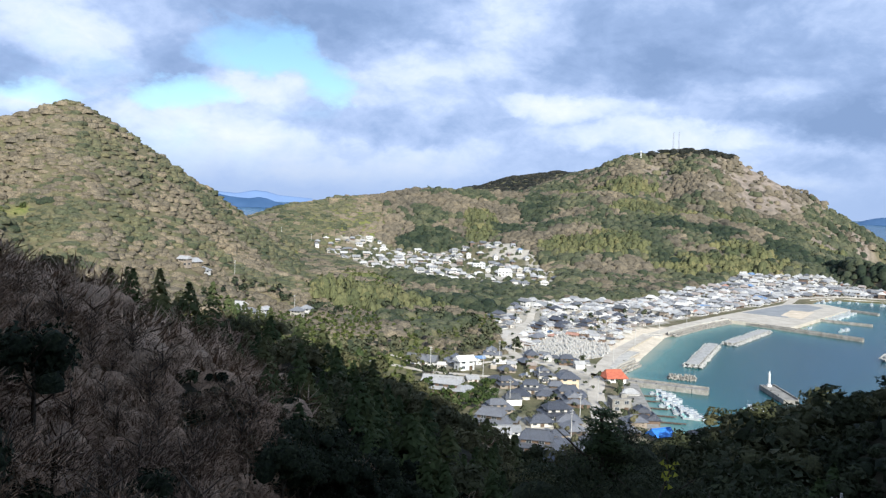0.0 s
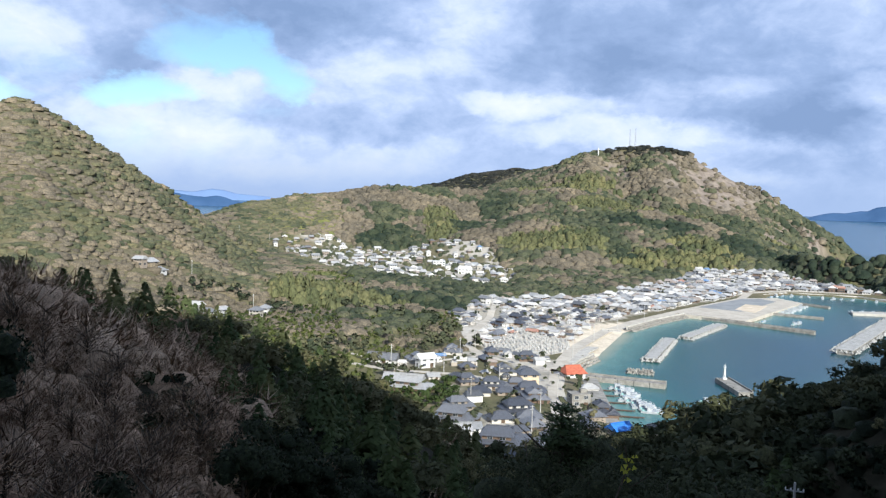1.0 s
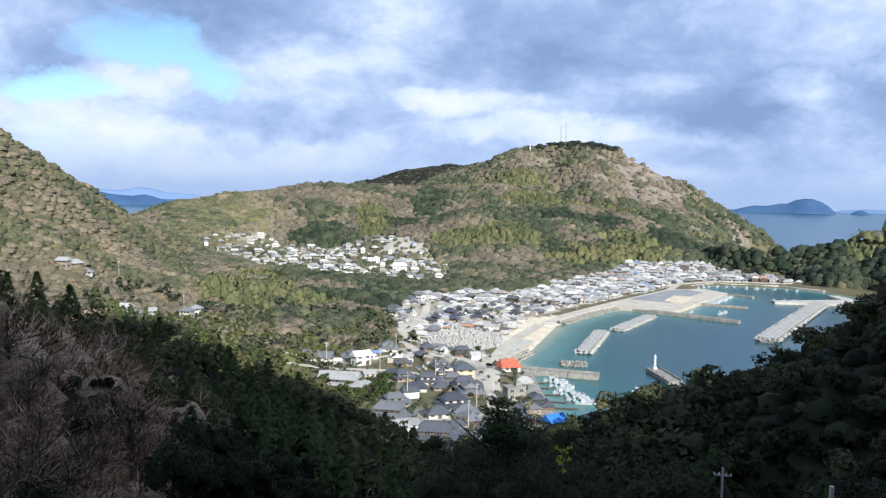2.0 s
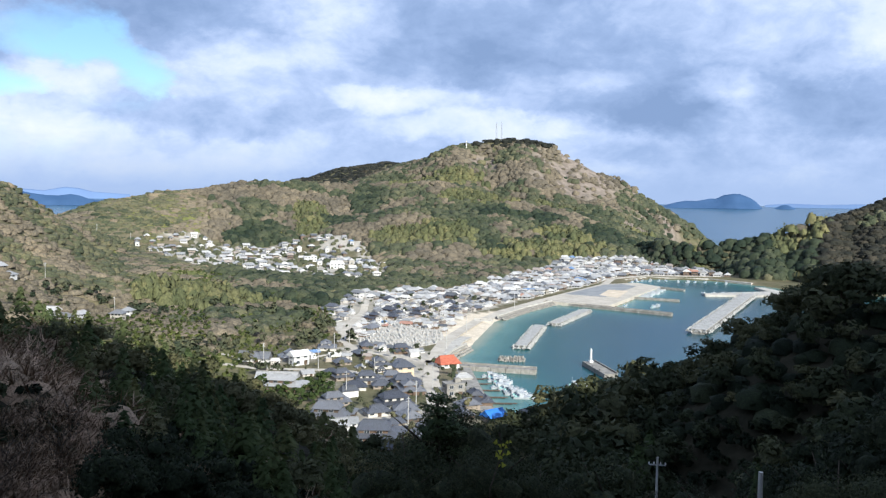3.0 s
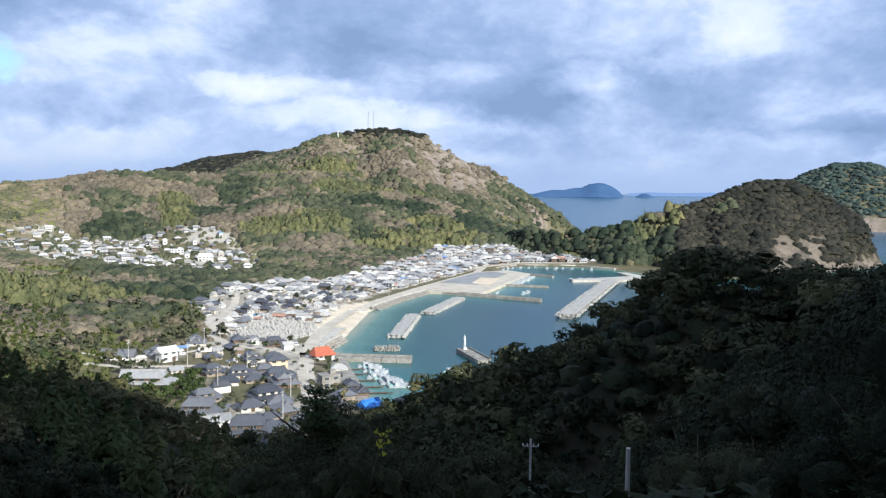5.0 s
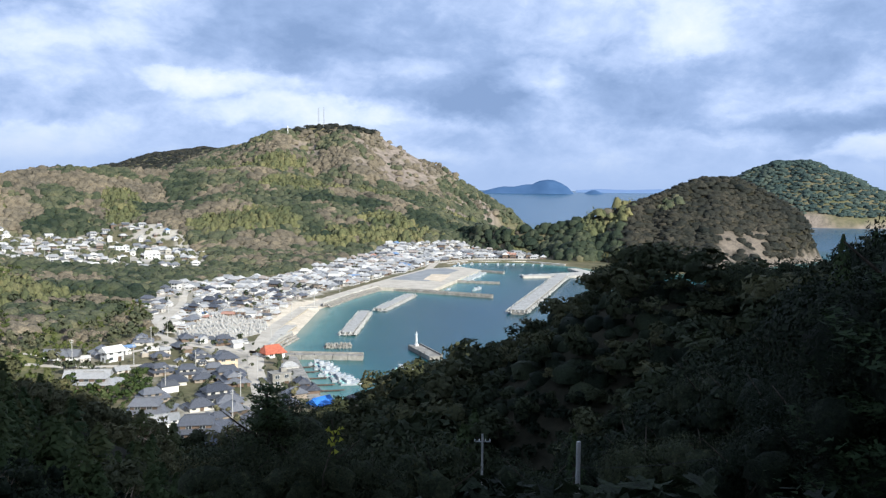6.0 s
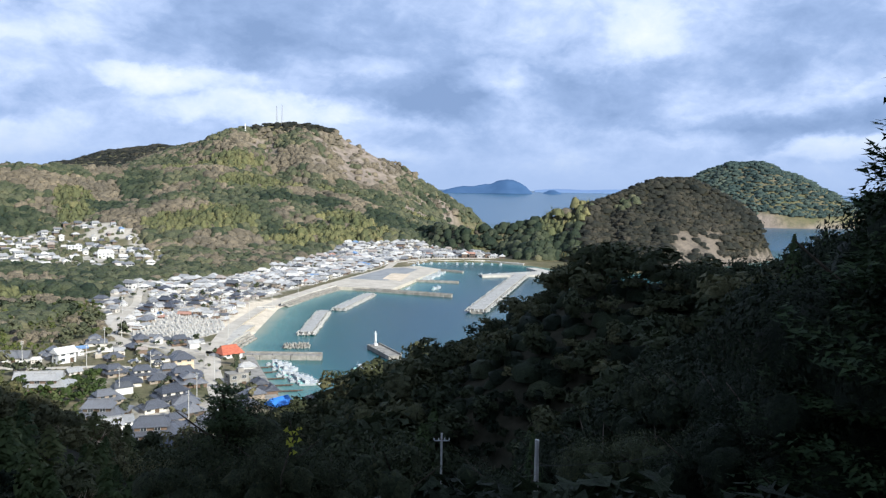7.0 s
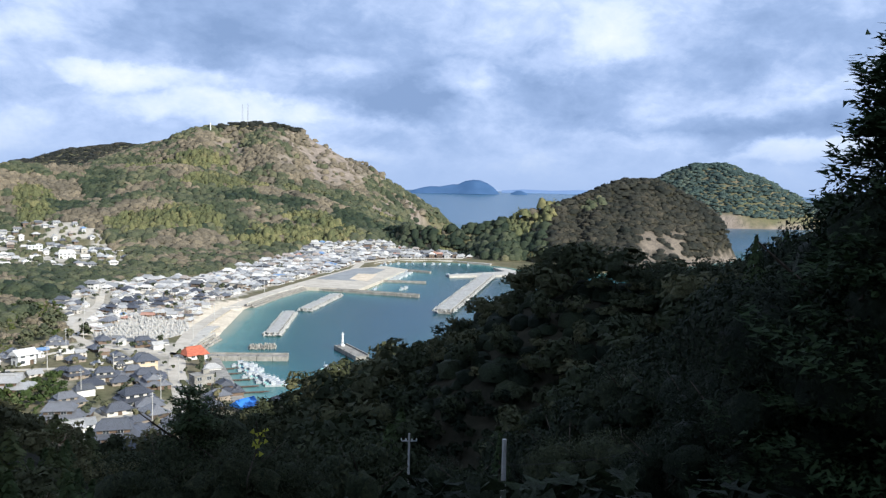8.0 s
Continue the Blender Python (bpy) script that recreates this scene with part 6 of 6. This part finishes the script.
# ---- near woods ----
def tree_parts(kind, n, height, label, name="tree", category="tree", tone=0.4):
    """A tree with a tapered, limbed trunk and a crown of leaf sprays, as a thing."""
    rng = np.random.default_rng(n + len(label))
    t = thing(name, label, category, "trees near the viewpoint")
    b = Builder()
    b.tube([(0, 0, -0.8), (0.1, 0, height * 0.3), (0, 0.1, height * (0.95 if kind in ("conifer", "cedar") else 0.75))], [height * 0.028, height * 0.018, height * 0.006], 8)
    for k in range(7):
        a, z = k * 2.4, height * (0.3 + 0.07 * k)
        r = height * (0.27 if kind not in ("conifer", "cedar") else 0.17 * (1 - z / height))
        b.tube([(0, 0, z), (r * 0.5 * math.cos(a), r * 0.5 * math.sin(a), z + r * 0.35), (r * math.cos(a), r * math.sin(a), z + r * (0.8 if kind not in ("conifer", "cedar") else -0.05))], [height * 0.009, height * 0.006, height * 0.002], 5)
    part("trunk", b, M["bark"], t)
    pts = crown_points(kind, n, rng) * ((height,) * 3 + (1,) * 3)
    part("crown", leaf_mesh("crown", pts, np.repeat(rng.normal(tone, 0.12, len(pts) // 3).clip(0, 1), 3), M[{"cedar": "conifer", "bare": "brush"}.get(kind, kind)]), None, t)
    if kind == "bare":
        tw = Builder()
        for k in range(42):
            d = Vector(ball(1, rng)[0])
            d.z = abs(d.z) + 0.3
            s = Vector((0, 0, height * rng.uniform(0.3, 0.55)))
            e = s + d * height * rng.uniform(0.25, 0.42)
            mid = (s + e) / 2 + Vector(rng.normal(0, 0.04 * height, 3))
            tw.tube([tuple(s), tuple(mid), tuple(e)], [0.03, 0.018, 0.006], 4)
        part("branchwork", tw, M["bark"], t)
    return t


# low evergreen tones put the slope's shade into the leaves
NEAR_KINDS = {
    "evergreen": [tree_parts("evergreen", 1300, 8.0, "dense dark evergreen broadleaf tree on the slope", tone=0.2), tree_parts("evergreen", 1050, 7.0, "rounded dark evergreen tree on the shaded slope", tone=0.12)],
    "conifer": [tree_parts("conifer", 900, 9.0, "dark pointed conifer on the shaded slope")],
    "bare": [tree_parts("bare", 950, 6.5, "leafless reddish-brown tree with tangled fine twigs", tone=0.5), tree_parts("bare", 800, 5.0, "bare brown bush with tangled fine twigs", tone=0.6)],
}
near_used = set()


def plant(kind, k, x, y, turn, scale, lean=0.0):
    src = NEAR_KINDS[kind][k]
    m = pose(x, y, height_at(x, y), lean, lean * 0.6, turn) @ Matrix.Scale(scale, 4)
    if (kind, k) not in near_used:
        near_used.add((kind, k))
        src.matrix_basis = m
        return src
    return copy_thing(src, m)


nx_, ny_ = scatter(-190, 330, 5, 330, 4.6, RNG)
n_r, n_az = np.hypot(nx_, ny_), np.degrees(np.arctan2(nx_, ny_))
n_z, n_sd = land_height(nx_, ny_), coast_distance(nx_, ny_)
ok = (n_az > -40) & (n_az < 64) & (n_r > 44) & (n_sd > 5) & ~inside(NEAR_VILLAGE, nx_, ny_) & (n_r < 300) & ((n_z > 6) | (n_r < 245) | ((n_az > 15) & (n_sd > 8) & (n_r < 282)))
ok &= ~((n_r < 78) & (n_az > -14) & (n_az < 34)) & ~((n_r < 60) & (n_az > 30) & (n_az < 46))
nx_, ny_, n_r, n_az, n_z = nx_[ok], ny_[ok], n_r[ok], n_az[ok], n_z[ok]
s1 = value_noise(nx_, ny_, 30, 91, 3)
r1 = RNG.random(nx_.size)
left = n_az < 6
is_con = left & (n_az > -23) & (n_r > 105) & (s1 + 0.5 * (r1 - 0.5) > 0.50)
is_bare = left & ((n_az < -11) & (n_r < 150) & (s1 + 0.6 * (r1 - 0.5) < 0.72) | (r1 < 0.06))
is_bare |= ~left & ((n_az > 27) & (n_az < 31) & (n_r > 222) & (r1 < 0.5))
is_con = (is_con & ~is_bare) | (~left & (r1 > 0.93))
is_ever = ~is_con & ~is_bare
order = np.argsort(n_r)
count = 0
for i in order:
    if n_r[i] > 125 or count >= 280:
        break
    kind = "conifer" if is_con[i] else "bare" if is_bare[i] else "evergreen"
    if abs(n_az[i] - 26.4) < 2.2 and n_r[i] < 90 or abs(n_az[i] - 33) < 3.0 and n_r[i] < 50:
        continue
    plant(kind, int(r1[i] * 7) % len(NEAR_KINDS[kind]), nx_[i], ny_[i], r1[i] * 3600 % 360, 0.7 + 0.5 * float(RNG.random()), 4 * float(r1[i]) - 2)
    count += 1
last_near = n_r[i]
rest = n_r >= last_near
P = np.stack([nx_, ny_], 1)
wood_stuff("slope_conifers", "conifer", P[rest & is_con], 6.8, 230, "dark pointed conifers on the shaded spur", 0.1, 6, 1.6)
wood_stuff("slope_bare_wood", "bare", P[rest & is_bare], 5.2, 170, "leafless brown scrub on the shaded spur", 0.1, 8, 1.2, "thicket", "brush")
half = RNG.random(nx_.size) < 0.8
tall = 6.8 - 2.2 * smooth(24.5, 28, n_az) * smooth(36, 32, n_az) + 2.6 * smooth(18, 20, n_az) * smooth(26.5, 24.5, n_az) - 1.2 * (n_az < 6)
for name, pick, words, bias in [("slope_evergreens", n_az < 33, "dense dark evergreen wood on the shaded slopes", 0.10), ("spur_evergreens", n_az >= 33, "dense olive-green evergreen wood on the spur", 0.16)]:
    pick = rest & is_ever & half & pick
    wood_stuff(name, "evergreen", P[pick], tall[pick], 221, words, bias + 0.25 * (n_az[pick] < 6), 8, 1.2)

ux, uy = scatter(-130, 190, 12, 200, 2.2, RNG)
u_r, u_az = np.hypot(ux, uy), np.degrees(np.arctan2(ux, uy))
ok = (u_az > -40) & (u_az < 64) & (u_r > 17) & (u_r < 170) & ~((u_r < 70) & (u_az > -14) & (u_az < 5)) & ~inside(NEAR_VILLAGE, ux, uy)
U = np.stack([ux, uy], 1)
u_bare = (u_az < -11) & (value_noise(ux, uy, 25, 95, 3) > 0.36)
# negative tint bias on these evergreen shrubs paints foreground shade into the leaf colour
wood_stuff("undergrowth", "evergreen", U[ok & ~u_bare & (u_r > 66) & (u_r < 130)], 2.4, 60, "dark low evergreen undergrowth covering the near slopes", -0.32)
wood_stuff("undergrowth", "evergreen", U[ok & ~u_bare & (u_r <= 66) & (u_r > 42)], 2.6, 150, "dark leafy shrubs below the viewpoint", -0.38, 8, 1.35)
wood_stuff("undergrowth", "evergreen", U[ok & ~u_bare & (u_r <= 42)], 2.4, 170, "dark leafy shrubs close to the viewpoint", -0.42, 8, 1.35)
wood_stuff("undergrowth", "bare", U[ok & u_bare], 3.4, 105, "tangled leafless brown undergrowth on the near slope", 0.1, 8, 1.2, "thicket", "brush")
kx, ky = scatter(20, 215, 95, 285, 3.1, RNG)
k_r, k_az = np.hypot(kx, ky), np.degrees(np.arctan2(kx, ky))
k_ok = (k_az > 12) & (k_az < 50) & (k_r > 128) & (k_r < 284) & (coast_distance(kx, ky) > 5) & ~inside(NEAR_VILLAGE, kx, ky)
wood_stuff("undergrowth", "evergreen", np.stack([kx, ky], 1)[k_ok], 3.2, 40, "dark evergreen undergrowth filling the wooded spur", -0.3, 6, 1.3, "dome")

# single trees close to the viewpoint: kind, bearing, distance, elevation of the top, leaf sprays, words
HEROES = [
    ("cedar", 11.5, 40, -13.0, 9000, "dark conifer with drooping sprays rising before the village"),
    ("evergreen", 11.8, 41, -13.8, 11959, "dark bushy evergreen tree hung with creepers"),
    ("evergreen", 9.2, 38, -16.3, 8280, "dark leafy evergreen tree on the slope below"),
    ("evergreen", 15.2, 36, -16.0, 10580, "dark evergreen tree overgrown by leafy vines"),
    ("evergreen", 18.6, 37, -18.0, 6899, "low dark evergreen shrub tree on the slope"),
    ("evergreen", 23.0, 60, -16.3, 2600, "olive-brown leafy tree beside the pole"),
    ("evergreen", 41.3, 68, -11.2, 4200, "dense rounded dark evergreen tree above the ravine"),
    ("evergreen", 37.5, 48, -15.8, 8280, "grey-green bush overgrown by vines"),
    ("evergreen", 41.5, 45, -15.0, 8280, "tangled evergreen bush overgrown by vines"),
    ("evergreen", 46.0, 46, -10.0, 8280, "dark evergreen tree in deep shade"),
    ("evergreen", 50.0, 40, -7.5, 9660, "very dark evergreen tree in deep shade"),
    ("evergreen", 44.0, 38, -14.5, 9660, "shadowy evergreen bush on the slope below"),
    ("evergreen", 48.5, 34, -12.0, 10580, "shadowy evergreen tree on the slope below"),
    ("evergreen", 52.5, 30, -9.0, 11959, "dark evergreen tree close below the viewpoint"),
    ("evergreen", 30.0, 46, -17.8, 6899, "tangled dark shrub between two poles"),
    ("evergreen", 54.5, 33, -3.0, 10580, "tall dark evergreen tree close to the viewpoint"),
    ("cedar", 59.8, 30, 14.0, 20250, "tall dark cypress close to the viewpoint"),
    ("cedar", 56.9, 28, 6.0, 14000, "dark cypress rising beside the viewpoint"),
    ("cedar", 54.6, 31, 0.8, 12000, "bushy dark cypress beside the viewpoint"),
    ("cedar", 57.8, 29, 9.5, 16000, "tall shaggy dark cypress beside the viewpoint"),
    ("evergreen", 57.0, 31, 3.0, 11959, "tall shadowy evergreen tree close to the viewpoint"),
    ("cedar", 55.6, 34, 1.0, 10800, "dark cypress close to the viewpoint"),
    ("conifer", 49.2, 95, -2.7, 1600, "dark pointed conifer on the ridge"),
    ("conifer", 51.0, 92, -2.3, 1600, "dark broad conifer on the ridge"),
    ("evergreen", 34.8, 165, -4.9, 1600, "broad dark evergreen tree on the ridge"),
    ("evergreen", 33.9, 168, -6.4, 1600, "bushy dark evergreen tree at the edge of the ridge"),
    ("evergreen", 35.8, 156, -4.7, 2000, "spreading dark evergreen tree on the ridge"),
    ("evergreen", 40.4, 148, -4.6, 2000, "broad dark evergreen tree among others on the ridge"),
    ("evergreen", 37.2, 150, -3.7, 2200, "large dark evergreen tree rising above the ridge"),
    ("evergreen", 38.8, 152, -3.6, 2200, "large rounded evergreen tree rising above the ridge"),
    ("evergreen", 42.4, 142, -5.0, 2200, "dark rounded evergreen tree on the ridge"),
    ("evergreen", 44.3, 138, -4.5, 2200, "dark spreading evergreen tree on the ridge"),
    ("evergreen", 46.1, 134, -4.0, 2200, "dark tall evergreen tree on the ridge"),
    ("evergreen", 47.6, 126, -4.0, 2200, "dark leafy evergreen tree on the ridge"),
    ("conifer", 32.65, 235, -7.8, 700, "lone slim pine above the bay"),
    ("rust", 27.1, 222, -10.75, 1400, "rust-brown leafy tree at the edge of the wood"),
    ("rust", 28.0, 226, -10.6, 900, "brown-leaved tree at the edge of the wood"),
]
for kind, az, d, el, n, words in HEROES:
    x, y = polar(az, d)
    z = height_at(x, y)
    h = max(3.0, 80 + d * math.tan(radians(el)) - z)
    # close trees get darker to the right: deep shade put into the leaf tint
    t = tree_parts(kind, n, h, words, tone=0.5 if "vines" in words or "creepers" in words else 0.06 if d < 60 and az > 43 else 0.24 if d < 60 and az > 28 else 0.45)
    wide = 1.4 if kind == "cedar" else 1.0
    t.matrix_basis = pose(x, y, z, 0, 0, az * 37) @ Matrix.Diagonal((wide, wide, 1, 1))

# a climber with yellow leaves on the vine-grown tree
x, y = polar(15.3, 34.2)
vine = thing("climber", "climbing vine with yellow-green autumn leaves on a tree", "climber", m=pose(x, y, height_at(x, y)))
rv = np.random.default_rng(4)
zz = rv.uniform(5.3, 6.5, 15)
cp = np.stack([0.35 * np.sin(zz * 1.3) + rv.normal(0, 0.14, 15), rv.normal(-0.2, 0.12, 15), zz], 1)
part("stem", Builder().tube([(0.35 * math.sin(q * 1.3), -0.1, q) for q in (0, 1.5, 3, 4.5, 6, 6.8)], [0.04] * 6, 5), M["bark"], vine)
part("leaves", leaf_mesh("leaves", cards(cp, np.tile((0.0, -1.0, 0.4), (len(cp), 1)), 0.12, rv), rv.random(3 * len(cp)), M["yellow_leaf"]), None, vine)
